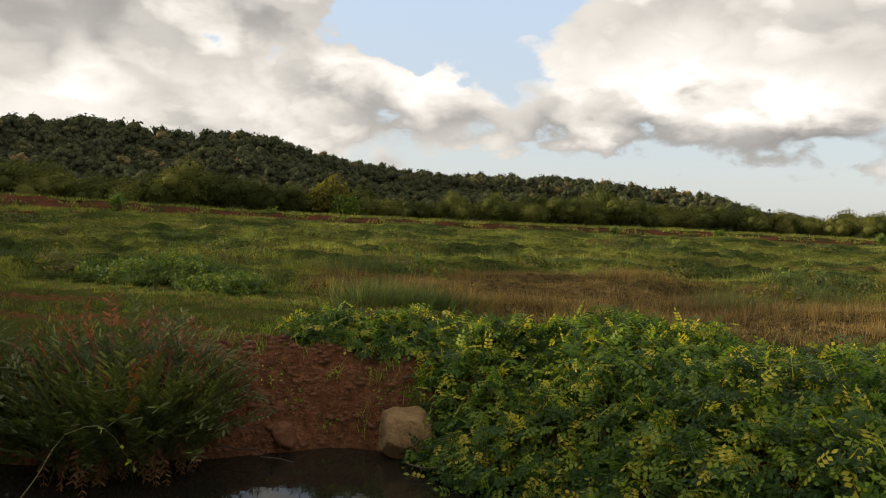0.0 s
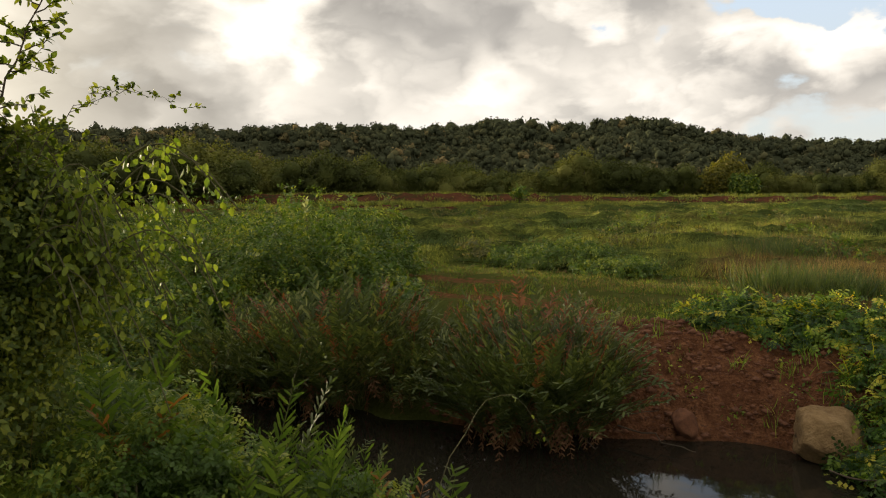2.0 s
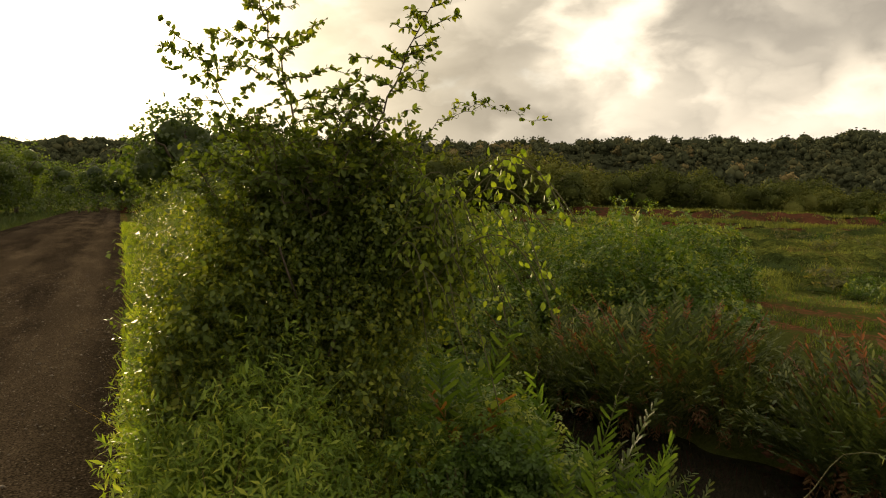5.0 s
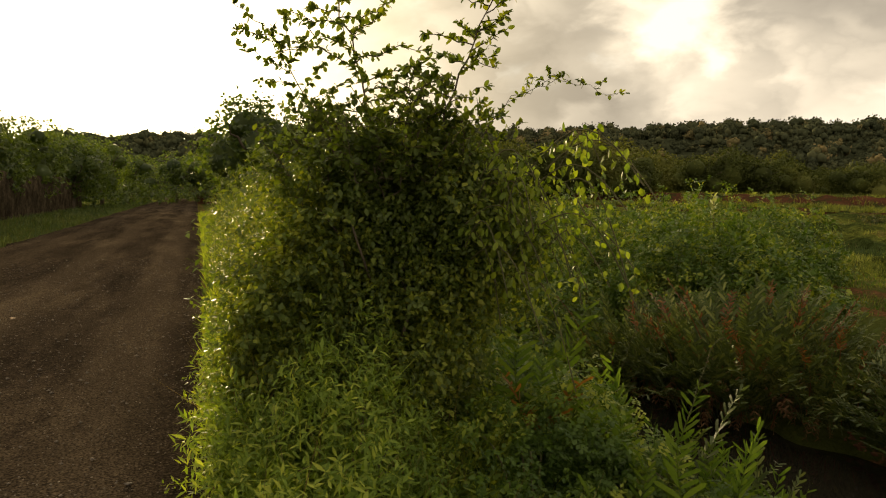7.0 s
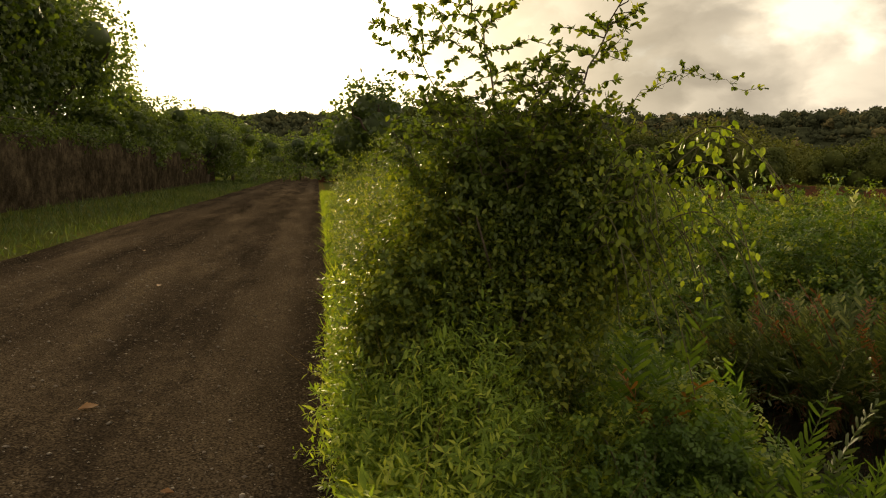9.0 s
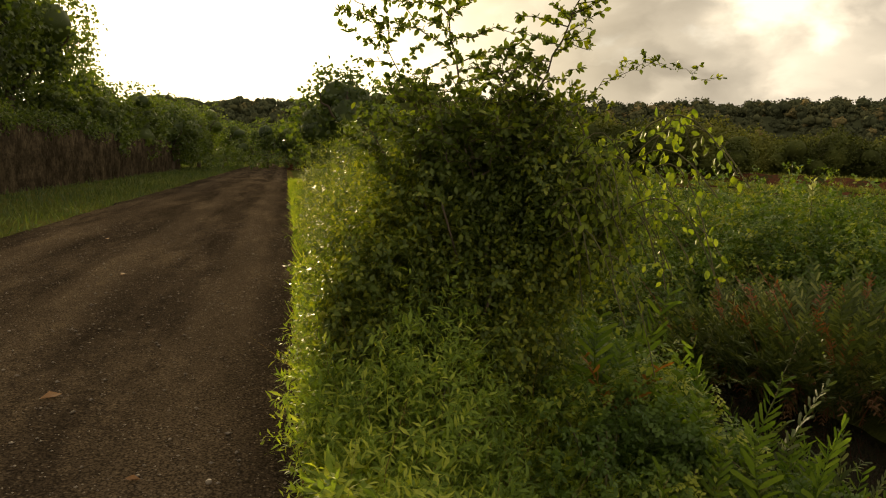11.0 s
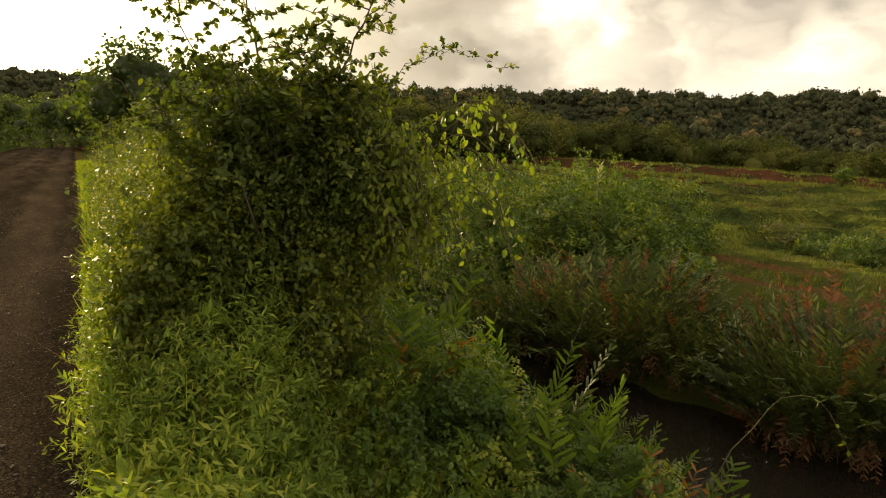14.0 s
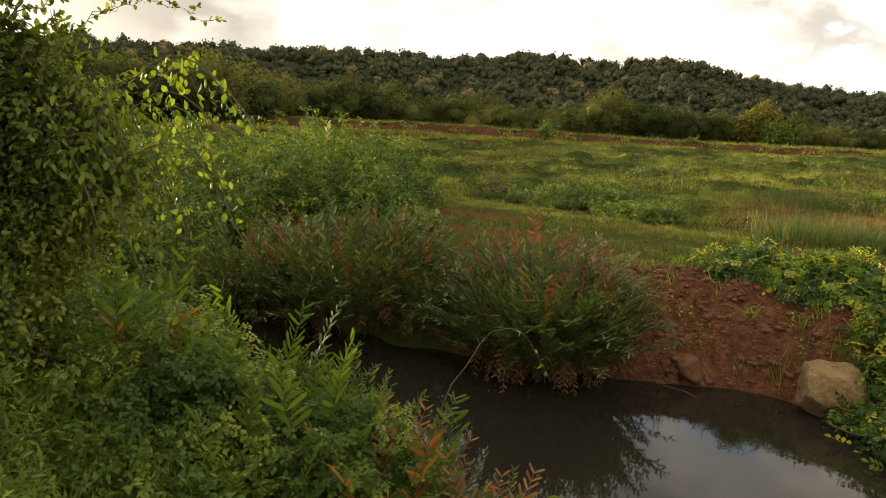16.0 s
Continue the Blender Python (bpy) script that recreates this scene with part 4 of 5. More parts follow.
for i in range(34):
    az, d = rng.uniform(-26, 40), rng.uniform(13, 60)
    x, y = polar(az, d)
    if not clear_of_grass(x, y):
        s = rng.uniform(0.5, 1.1) * (0.7 + d / 60)
        mass("field_weed", x, y, s, s * 0.7, 0.55 + 0.2 * rng.random(), 141 + i, LEAF, 0.08 + 0.0016 * d, 330, M_WEED if i % 3 else M_CREEPER, "bushy yellowish green weed among the field grass", "weed", group="weeds in the field")


def rush_clump(x, y, rad, tall, seed, n=900):
    rng = np.random.default_rng(seed)
    root = new("rush_clump")
    root.location = (x, y, float(ground_z(x, y)))
    d = rng.normal(0, 0.45, (n, 2)) * rad
    P = np.concatenate([d, np.full((n, 1), -0.02)], -1)
    V, F = scatter(BLADE, P, np.concatenate([d * 0.5 / rad, np.ones((n, 1))], -1) + rng.normal(0, 0.12, (n, 3)), rng.normal(0, 1, (n, 3)), tall * rng.uniform(0.6, 1.1, n), rng.uniform(0.008, 0.016, n))
    child("tuft", mesh_of("tuft", V, F, M_FIELDDARK), root, kind="stuff")
    tagged(root, "dark green clump of rushes at the field's edge", "rushes", "rush clumps")


for i, (x, y, rad, tall) in enumerate(((-2.7, 11.2, 0.9, 0.55), (-1.9, 11.0, 0.6, 0.5), (3.4, 13.5, 0.8, 0.5), (6.2, 12.2, 0.7, 0.45), (-4.2, 17.5, 1.2, 0.6), (5.5, 16.5, 1.3, 0.6))):
    rush_clump(x, y, rad, tall, 180 + i)
for i, (cx, cy, rx, ry, h, n) in enumerate(((-5.2, 1.9, 1.3, 0.8, 0.75, 5200), (-3.9, 2.2, 1.2, 0.8, 0.6, 5200), (-2.9, 2.4, 1.0, 0.75, 0.48, 4200), (-6.8, 2.2, 1.4, 0.8, 0.7, 3800), (-2.0, 2.2, 0.9, 0.8, 0.35, 2200))):
    mass("bank_creeper", cx, cy, rx, ry, h, 110 + i, PINNATE, 0.095, int(n * 0.85), M_CREEPER, "dark green trailing creeper on the near bank", "creeper", group="creepers on the near bank")

for i, (cx, cy, rx, ry, h, n, mat) in enumerate(((-5.1, 2.3, 1.0, 0.7, 0.72, 2400, M_CREEPER), (-6.4, 2.7, 1.1, 0.8, 0.8, 2400, M_CREEPER), (-4.3, 2.5, 0.9, 0.6, 0.6, 1800, M_CREEPER), (-3.4, 2.1, 1.0, 0.6, 0.52, 2000, M_CREEPER), (-2.6, 2.15, 0.8, 0.5, 0.42, 1400, M_CREEPER), (-3.1, 1.5, 0.8, 0.5, 0.6, 2200, M_CREEPER), (-8.2, 2.9, 1.4, 0.9, 0.9, 2600, M_CREEPER))):
    mass("leafy_creeper", cx, cy, rx, ry, h, 190 + i, LEAF, 0.043, int(n * 3.4), mat, "broad-leaved green creeper heaped beside the ferns", "creeper", group="creepers on the near bank", rough=1.8, droop=0.6)

mass("flowering_creeper", -1.75, 2.95, 0.55, 0.4, 0.42, 198, PINNATE, 0.1, 900, M_VINE, "low creeper with yellow flowers at the water's edge", "creeper", group="creepers on the near bank", flowers=7, rough=1.6, droop=0.5)
mass("flowering_creeper", -2.15, 2.75, 0.6, 0.45, 0.55, 199, PINNATE, 0.1, 900, M_CREEPER, "low creeper with yellow flowers at the water's edge", "creeper", group="creepers on the near bank", flowers=9, rough=1.6, droop=0.5)


def frond_mesh(seed, length, mat, arch=0.6, pairs=12, pinna=0.17, first=0.25, wide=0.1):
    """One leathery fern frond rising from the origin and arching along +y."""
    rng = np.random.default_rng(seed)
    t = np.linspace(0, 1, 12)
    path = np.stack([0.03 * np.sin(t * 5 + seed), length * arch * t ** 1.7, length * (t - 0.35 * arch * t ** 2.4)], -1)
    pieces = [tube(path, np.linspace(0.006, 0.002, 12), 3)]
    s = np.linspace(first, 0.98, pairs)
    P = np.stack([np.interp(s, t, path[:, j]) for j in range(3)], -1)
    T = unit(np.stack([np.interp(s, t, np.gradient(path[:, j])) for j in range(3)], -1))
    w = wide
    strap = (np.array([(-.3 * w, 0, 0), (.3 * w, 0, 0), (-w, .3, .03), (w, .3, .03), (-.95 * w, .85, -.04), (.95 * w, .85, -.04), (0, 1, -.08)]), np.array([(0, 1, 3), (0, 3, 2), (2, 3, 5), (2, 5, 4), (4, 5, 6)]))
    L = pinna * length * np.sin(np.clip(s * 1.0 + 0.12, 0, 1) * np.pi * 0.82) ** 0.6 * rng.uniform(0.85, 1.15, pairs)
    up = np.cross(T, (1.0, 0, 0)) * -1
    for side in (-1, 1):
        F = unit(T * 0.95 + np.array([side * 0.95, 0, 0]) + rng.normal(0, 0.24, T.shape) + up * 0.15)
        pieces.append(scatter(strap, P, F, up + rng.normal(0, 0.4, T.shape), L))
    return mesh_of("frond", *joined(pieces), mat)


FRONDS = {"green": [frond_mesh(i, 1.0, M_FERN, a, 17, 0.105, 0.22, 0.11) for i, a in enumerate((0.06, 0.14, 0.26, 0.5))],
          "light": [frond_mesh(10 + i, 1.0, M_FERNLIGHT, a, 8, 0.18, 0.46, 0.085) for i, a in enumerate((0.1, 0.25))],
          "red": [frond_mesh(20 + i, 1.0, M_FERNRED, a, 7, 0.075, 0.74, 0.12) for i, a in enumerate((0.12, 0.25))],
          "dead": [frond_mesh(30 + i, 1.0, M_FERNDEAD, a, 10, 0.13, 0.2, 0.11) for i, a in enumerate((0.35, 0.6))],
          "rust": [frond_mesh(40 + i, 1.0, M_FERNRUST, a, 8, 0.16, 0.35, 0.1) for i, a in enumerate((0.2, 0.35))]}


def fern(cx, cy, spread, tall, seed, counts, label, base=None):
    rng = np.random.default_rng(seed)
    root = new("fern_clump")
    z0 = max(float(ground_z(cx, cy)), WATER) if base is None else base
    root.location = (cx, cy, z0)
    for key, n in counts:
        for i in range(n):
            a = rng.uniform(0, 360)
            q = math.sqrt(rng.random()) * spread
            x, y = -math.sin(radians(a)) * q, math.cos(radians(a)) * q
            f = child("frond", FRONDS[key][rng.integers(len(FRONDS[key]))], root, {"red": "young reddish frond", "rust": "rust-coloured frond", "dead": "withered brown frond"}.get(key, ""))
            s = tall * rng.uniform(0.7, 1.1) * (1.05 - 0.3 * (q / spread) ** 2) * {"red": 1.1, "dead": 0.58}.get(key, 1.0)
            tilt = {"green": 34, "light": 11, "red": 17, "rust": 14, "dead": 165}[key] * (0.3 + 0.8 * q / spread) * rng.uniform(0.7, 1.2)
            gz = max(float(ground_z(cx + x, cy + y)), WATER) - z0
            lift = tall * 0.5 * rng.uniform(0.5, 1.1) if key == "dead" else tall * 0.12 * rng.random()
            f.matrix_basis = pose(x, y, max(gz, -0.15) * 0.6 + lift, 0, 0, a + rng.uniform(-50, 50)) @ pose(0, 0, 0, -tilt) @ Matrix.Scale(s, 4)
    return tagged(root, label, "fern", "fern clumps by the stream")


fern(-3.7, 5.85, 0.62, 1.2, 1, (("green", 300), ("red", 48), ("dead", 130)), "leathery mangrove fern with red young and brown hanging fronds")
fern(-5.2, 5.75, 0.4, 0.85, 2, (("green", 120), ("red", 8), ("dead", 36)), "dark green mangrove fern clump at the water")
fern(-6.1, 5.35, 0.7, 1.25, 3, (("green", 300), ("red", 36), ("dead", 70)), "tall dark green mangrove fern with reddish tips")
fern(-7.3, 5.05, 0.7, 1.12, 4, (("green", 130), ("red", 12), ("dead", 30)), "tall dark green mangrove fern by the creeper")
fern(-4.0, 1.95, 0.22, 0.9, 5, (("light", 9), ("rust", 2)), "light green mangrove fern among creepers")
fern(-3.6, 2.45, 0.32, 0.88, 9, (("green", 6), ("light", 13)), "light green mangrove fern rising from the creepers")
fern(-3.05, 2.4, 0.3, 0.75, 6, (("green", 8), ("light", 12)), "light green mangrove fern overhanging the stream")
fern(-3.75, 2.85, 0.35, 0.78, 10, (("green", 14), ("light", 12)), "mangrove fern leaning over the dark water")
fern(-3.2, 2.95, 0.3, 0.7, 11, (("green", 14), ("light", 6)), "mangrove fern leaning over the dark water")
fern(-2.45, 2.6, 0.26, 0.78, 7, (("green", 16), ("light", 4), ("rust", 11)), "mangrove fern with upright rust-coloured fronds")
fern(-1.95, 2.7, 0.24, 0.62, 8, (("green", 12), ("light", 3), ("rust", 8)), "small mangrove fern at the water's edge")
fern(-2.9, 1.95, 0.25, 0.68, 12, (("green", 6), ("light", 8)), "light green mangrove fern among creepers")


def make_verge():
    rng = np.random.default_rng(41)
    pieces = []
    n = 7000
    x, y = rng.uniform(-9, 2.5, n), 0.05 + 1.55 * rng.random(n) ** 1.2
    keep = rng.random(n) < 0.35 + 0.65 * smooth01(ripple(x, y, 0.5, 3.0) + 0.6)
    x, y = x[keep], y[keep]
    P = np.stack([x, y, ground_z(x, y) - 0.02], -1)
    tall = 0.42 * (0.7 + 0.5 * smooth01(ripple(x, y, 0.7, 8.0) + 0.4)) * rng.uniform(0.5, 1.25, len(x)) * (0.75 + 0.3 * np.clip(y, 0, 1.0))
    pieces.append(scatter(BLADE, P, rng.normal(0, 0.42, P.shape) + (0, 0.1, 1), rng.normal(0, 1, P.shape), tall * np.interp(y, [0.1, 0.3], [0.5, 1.0]), rng.uniform(0.006, 0.013, len(x))))
    m = 30000
    x, y = rng.uniform(-9, 2.5, m), 0.07 + 1.5 * rng.random(m) ** 1.2
    P = np.stack([x, y, ground_z(x, y) + 0.46 * (0.65 + 0.4 * ripple(x, y, 0.6, 8.0)) * rng.random(m) ** 0.6], -1)
    pieces.append(scatter(LEAF, P, rng.normal(0, 1, P.shape) * (1, 1, 0.5), rng.normal(0, 0.6, P.shape) + (0, 0, 0.8), rng.uniform(0.04, 0.085, m), rng.uniform(0.028, 0.055, m)))
    n = 16000
    x, y = rng.uniform(-7, 2.0, n), 0.12 + 1.5 * rng.random(n)
    P = np.stack([x, y, ground_z(x, y) + 0.4 * (0.65 + 0.4 * ripple(x, y, 0.6, 8.0)) * rng.random(n) ** 0.5], -1)
    pieces.append(scatter(LANCE, P, rng.normal(0, 0.8, P.shape) + (0, -0.1, 0.4), rng.normal(0, 0.5, P.shape) + (0, 0, 1), rng.uniform(0.08, 0.16, n), rng.uniform(0.06, 0.11, n)))
    n = 9000
    x, y = rng.uniform(-45, -8, n), rng.uniform(0.14, 1.0, n)
    P = np.stack([x, y, ground_z(x, y) - 0.02], -1)
    pieces.append(scatter(BLADE, P, rng.normal(0, 0.42, P.shape) + (0, -0.12, 1), rng.normal(0, 1, P.shape), rng.uniform(0.12, 0.32, n), rng.uniform(0.01, 0.025, n)))
    tagged(new("verge_grass", mesh_of("verge_grass", *joined(pieces), M_VERGE)), "lush green grass and herbs along the road", "grass", kind="stuff")
    n = 420
    x, y = rng.uniform(-5.5, 1.5, n), rng.uniform(0.2, 1.6, n)
    P = np.stack([x, y, ground_z(x, y)], -1)
    V, F = scatter(BLADE, P, rng.normal(0, 0.3, P.shape) + (0, 0, 1), rng.normal(0, 1, P.shape), rng.uniform(0.5, 0.95, n), rng.uniform(0.004, 0.007, n))
    tagged(new("seed_stalks", mesh_of("seed_stalks", V, F, M_FIELDBROWN)), "thin pale seed stalks standing out of the verge", "grass", kind="stuff")
    n = 15000
    x, y = rng.uniform(-88, -3, n), rng.uniform(-8.4, -4.6, n)
    P = np.stack([x, y, ground_z(x, y) - 0.02], -1)
    V, F = scatter(BLADE, P, rng.normal(0, 0.4, P.shape) + (0, 0, 1), rng.normal(0, 1, P.shape), rng.uniform(0.08, 0.3, n), rng.uniform(0.012, 0.03, n))
    tagged(new("verge_grass", mesh_of("verge_grass", V, F, M_FIELDDARK)), "short green grass below the boundary wall", "grass", kind="stuff")


make_verge()


def roadside_shrub():
    """The tall bush by the road, with long sprigs standing up against the sky."""
    rng = np.random.default_rng(61)
    root = new("roadside_shrub")
    root.location = (-4.2, 1.05, float(ground_z(-4.2, 1.05)))
    o = np.array(root.location)
    for i in range(9):
        a = i * 0.7 + rng.uniform(0, 0.4)
        e = np.array([math.cos(a) * 0.32 - 0.1, math.sin(a) * 0.45, rng.uniform(1.1, 1.6)])
        child("stem", mesh_of("stem", *tube(wander(rng, (math.cos(a) * 0.08, math.sin(a) * 0.08, -0.05), e, 8, 0.1), np.linspace(0.016, 0.004, 8), 6), M_BARK, True), root)
    lobes = (((0.0, -0.45, 0.85), (0.6, 0.45, 0.85), 800), ((-0.05, 0.05, 1.0), (0.6, 0.6, 0.82), 900), ((0.0, 0.42, 1.1), (0.5, 0.45, 0.66), 700), ((0.15, -0.7, 0.75), (0.4, 0.28, 0.75), 380),
             ((-0.1, -0.15, 1.48), (0.5, 0.5, 0.38), 520), ((0.0, 0.4, 1.5), (0.45, 0.5, 0.38), 480), ((0.15, 0.05, 0.5), (0.45, 0.6, 0.5), 420), ((0.05, 0.72, 1.25), (0.3, 0.3, 0.4), 180))
    parts = []
    for c, rad, n in lobes:
        n = int(n * 1.75)
        pos, out = lumpy(rng, n, rad, 12, 0.6)
        pos = pos * 1.05 * (1 - 0.75 * rng.random((n, 1)) ** 1.5) + c
        low = pos[:, 2] > 0.08
        parts.append(shoots(rng, pos[low], out[low], LEAF, 0.043, 10, 0.2, 0.25, 0.5))
    child("foliage", mesh_of("foliage", *joined(parts), M_SHRUB), root, kind="stuff")

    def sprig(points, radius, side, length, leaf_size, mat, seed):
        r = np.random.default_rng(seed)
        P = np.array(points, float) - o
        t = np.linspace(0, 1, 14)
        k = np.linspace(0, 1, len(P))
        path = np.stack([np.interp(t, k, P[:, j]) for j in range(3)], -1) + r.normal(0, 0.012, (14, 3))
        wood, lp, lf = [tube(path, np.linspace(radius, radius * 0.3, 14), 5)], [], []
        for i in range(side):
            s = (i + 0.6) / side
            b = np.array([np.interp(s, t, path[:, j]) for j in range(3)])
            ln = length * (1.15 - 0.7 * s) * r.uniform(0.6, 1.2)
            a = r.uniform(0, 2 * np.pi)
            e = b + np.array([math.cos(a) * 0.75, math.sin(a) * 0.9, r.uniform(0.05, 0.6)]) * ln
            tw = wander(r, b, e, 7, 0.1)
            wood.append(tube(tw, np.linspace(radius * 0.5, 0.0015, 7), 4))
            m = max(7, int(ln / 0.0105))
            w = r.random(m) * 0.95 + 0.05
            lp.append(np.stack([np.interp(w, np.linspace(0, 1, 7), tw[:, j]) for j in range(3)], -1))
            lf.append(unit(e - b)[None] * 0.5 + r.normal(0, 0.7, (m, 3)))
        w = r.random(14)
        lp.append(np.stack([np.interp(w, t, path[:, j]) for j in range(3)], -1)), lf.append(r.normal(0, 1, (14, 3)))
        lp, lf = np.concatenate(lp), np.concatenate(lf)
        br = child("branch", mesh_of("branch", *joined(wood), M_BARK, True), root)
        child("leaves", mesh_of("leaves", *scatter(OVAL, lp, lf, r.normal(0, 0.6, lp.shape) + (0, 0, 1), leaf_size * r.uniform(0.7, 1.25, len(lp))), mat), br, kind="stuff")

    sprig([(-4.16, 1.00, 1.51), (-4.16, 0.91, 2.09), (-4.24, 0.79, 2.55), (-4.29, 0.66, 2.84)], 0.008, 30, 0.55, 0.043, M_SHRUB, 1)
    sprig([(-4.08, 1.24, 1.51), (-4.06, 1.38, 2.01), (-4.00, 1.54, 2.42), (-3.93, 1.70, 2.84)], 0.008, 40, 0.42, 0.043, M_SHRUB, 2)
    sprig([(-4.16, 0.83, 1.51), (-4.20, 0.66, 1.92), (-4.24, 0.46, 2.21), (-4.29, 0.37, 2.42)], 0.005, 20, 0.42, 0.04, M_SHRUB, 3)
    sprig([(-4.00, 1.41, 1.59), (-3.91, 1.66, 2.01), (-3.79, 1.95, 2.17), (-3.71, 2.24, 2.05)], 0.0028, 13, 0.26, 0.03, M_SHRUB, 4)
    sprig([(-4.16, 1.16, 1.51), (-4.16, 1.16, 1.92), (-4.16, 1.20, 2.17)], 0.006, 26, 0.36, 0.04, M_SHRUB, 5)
    for i in range(12):
        b = np.array([-4.2 + rng.uniform(-0.3, 0.3), 0.62 + 1.05 * rng.random(), 1.55])
        sprig([b, b + (rng.normal(0, 0.05), rng.normal(0, 0.06), 0.3), b + (rng.normal(0, 0.1), rng.normal(0, 0.18), rng.uniform(0.35, 0.62))], 0.005, 11, 0.22, 0.043, M_SHRUB, 40 + i)
    for i in range(16):
        a, d = rng.uniform(0, 2 * np.pi), rng.uniform(0.2, 0.8)
        b = np.array([-4.2 + math.cos(a) * d * 0.65, 1.05 + math.sin(a) * d * 0.85, 1.3 + 0.3 * (1 - d)])
        sprig([b, b + (math.cos(a) * 0.08, math.sin(a) * 0.12, 0.25), b + (math.cos(a) * 0.2, math.sin(a) * 0.28, rng.uniform(0.3, 0.5))], 0.004, 8, 0.2, 0.043, M_SHRUB, 10 + i)
    tagged(root, "tall leafy roadside shrub with sprigs above it", "shrub")

    vine = new("hanging_vine")
    vine.location = (-3.95, 1.6, float(ground_z(-3.95, 1.6)))
    o = np.array(vine.location)
    r = np.random.default_rng(65)
    for i in range(30):
        b = np.array([-3.95 + r.uniform(-0.3, 0.35), 1.72 + r.uniform(-0.35, 0.25), r.uniform(1.0, 1.72)])
        e = b + np.array([r.uniform(0.05, 0.45), r.uniform(0.05, 0.5), r.uniform(-0.65, 0.0)])
        t = np.linspace(0, 1, 9)[:, None]
        path = b * (1 - t) + e * t + np.array([0, 0, 0.25]) * np.sin(t * np.pi) - o
        st = child("stem", mesh_of("stem", *tube(path, np.full(9, 0.004), 4), M_TWIG, True), vine)
        m = 26
        w = r.random(m)
        lp = np.stack([np.interp(w, t[:, 0], path[:, j]) for j in range(3)], -1) + r.normal(0, 0.035, (m, 3))
        child("leaves", mesh_of("leaves", *scatter(OVAL, lp, r.normal(0, 0.5, lp.shape) + (0, 0, -0.9), r.normal(0, 1, lp.shape), r.uniform(0.034, 0.062, m)), M_LIGHTLEAF), st, kind="stuff")
    tagged(vine, "light green vine trailing off the roadside shrub", "vine")


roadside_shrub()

for i, (cx, cy, rx, ry, h, n) in enumerate(((-3.35, 0.7, 0.75, 0.6, 0.7, 6500), (-2.75, 1.0, 0.7, 0.65, 0.5, 6000), (-3.9, 0.4, 0.8, 0.36, 0.75, 4500), (-2.2, 0.7, 0.7, 0.6, 0.4, 4500), (-5.0, 0.38, 0.9, 0.34, 0.85, 3500))):
    mass("herb_patch", cx, cy, rx, ry, h, 220 + i, LANCE, 0.062, int(n * 1.6), M_VERGE, "lush light green herbs at the foot of the roadside shrub", "herbs", group="herbs on the verge", droop=0.15, rough=1.6)

for i, (cx, cy, rx, ry, h, n) in enumerate(((-7.4, 1.15, 1.5, 0.95, 1.75, 6500), (-10.0, 1.3, 1.8, 1.05, 1.9, 5500), (-13.5, 1.4, 2.2, 1.1, 1.9, 4500), (-18.0, 1.6, 3.0, 1.3, 2.1, 4500), (-24, 1.8, 3.5, 1.5, 2.2, 4000))):
    mass("hedge_shrub", cx, cy, rx, ry, h, 120 + i, LANCE, 0.06 + 0.01 * i, int(n * 2.2), M_SHRUB, "overgrown green hedge shrub along the road", "shrub", group="hedge along the road", power=0.35)


for i, (x, y) in enumerate(((-78, -13), (-80, -9), (-82, -5), (-78, -1), (-80, 3), (-82, 7), (-78, 11), (-63, -11), (-66, -8.2), (-70, -5.8), (-60, -8.6))):
    mass("end_bush", x, y, 2.6, 2.8, 2.6, 130 + i, DIAMOND, 0.3, 900, M_ROADTREE, "dense bush closing the bend of the road", "bush", group="bushes at the bend of the road", power=0.35)


def road_tree(x, y, height, radius, seed, n=1000, leaf=0.2, share=0.02):
    if height > 8.5:
        n, leaf = 3000, 0.2
    t = bush_tree("roadside_tree", seed, height, radius, M_ROADTREE, leaf, n, share)
    t.matrix_basis = pose(x, y, float(ground_z(x, y)))
    return tagged(t, "leafy tree by the road against the low sun", "tree", "trees along the road")


for i, (x, y, h, r) in enumerate(((-31, 2.5, 6.2, 2.7), (-37, 2.7, 4.6, 1.8), (-23, -12.5, 14.0, 5.0), (-17, -13.0, 15.0, 5.5), (-29, -12.2, 12.0, 3.6), (-36, -12.5, 11.0, 3.8), (-42, -14.4, 13.0, 4.0), (-56, -12, 7.4, 3.6), (-70, -8, 6.2, 3.8), (-82, -2, 5.5, 4.5), (-86, 3, 5.8, 4.5), (-62, 4.5, 4.6, 3), (-74, 6, 5, 3.5), (-11, -14, 14, 5), (-64, -9, 6.4, 3.5), (-50, -12.4, 7.8, 3.0), (-26, -13, 11, 4), (-41, -9.6, 4.6, 1.9), (-49, -9.4, 5.6, 2.4), (-34, -9.9, 4.9, 1.5), (-58, -8.6, 6.0, 3.0), (-90, -7, 6, 5), (-92, 8, 6, 5), (-95, 0, 6.2, 5.5), (-66, 8, 5, 3.6), (-52, 6, 4.5, 3))):
    road_tree(x, y, h, r, 200 + i)


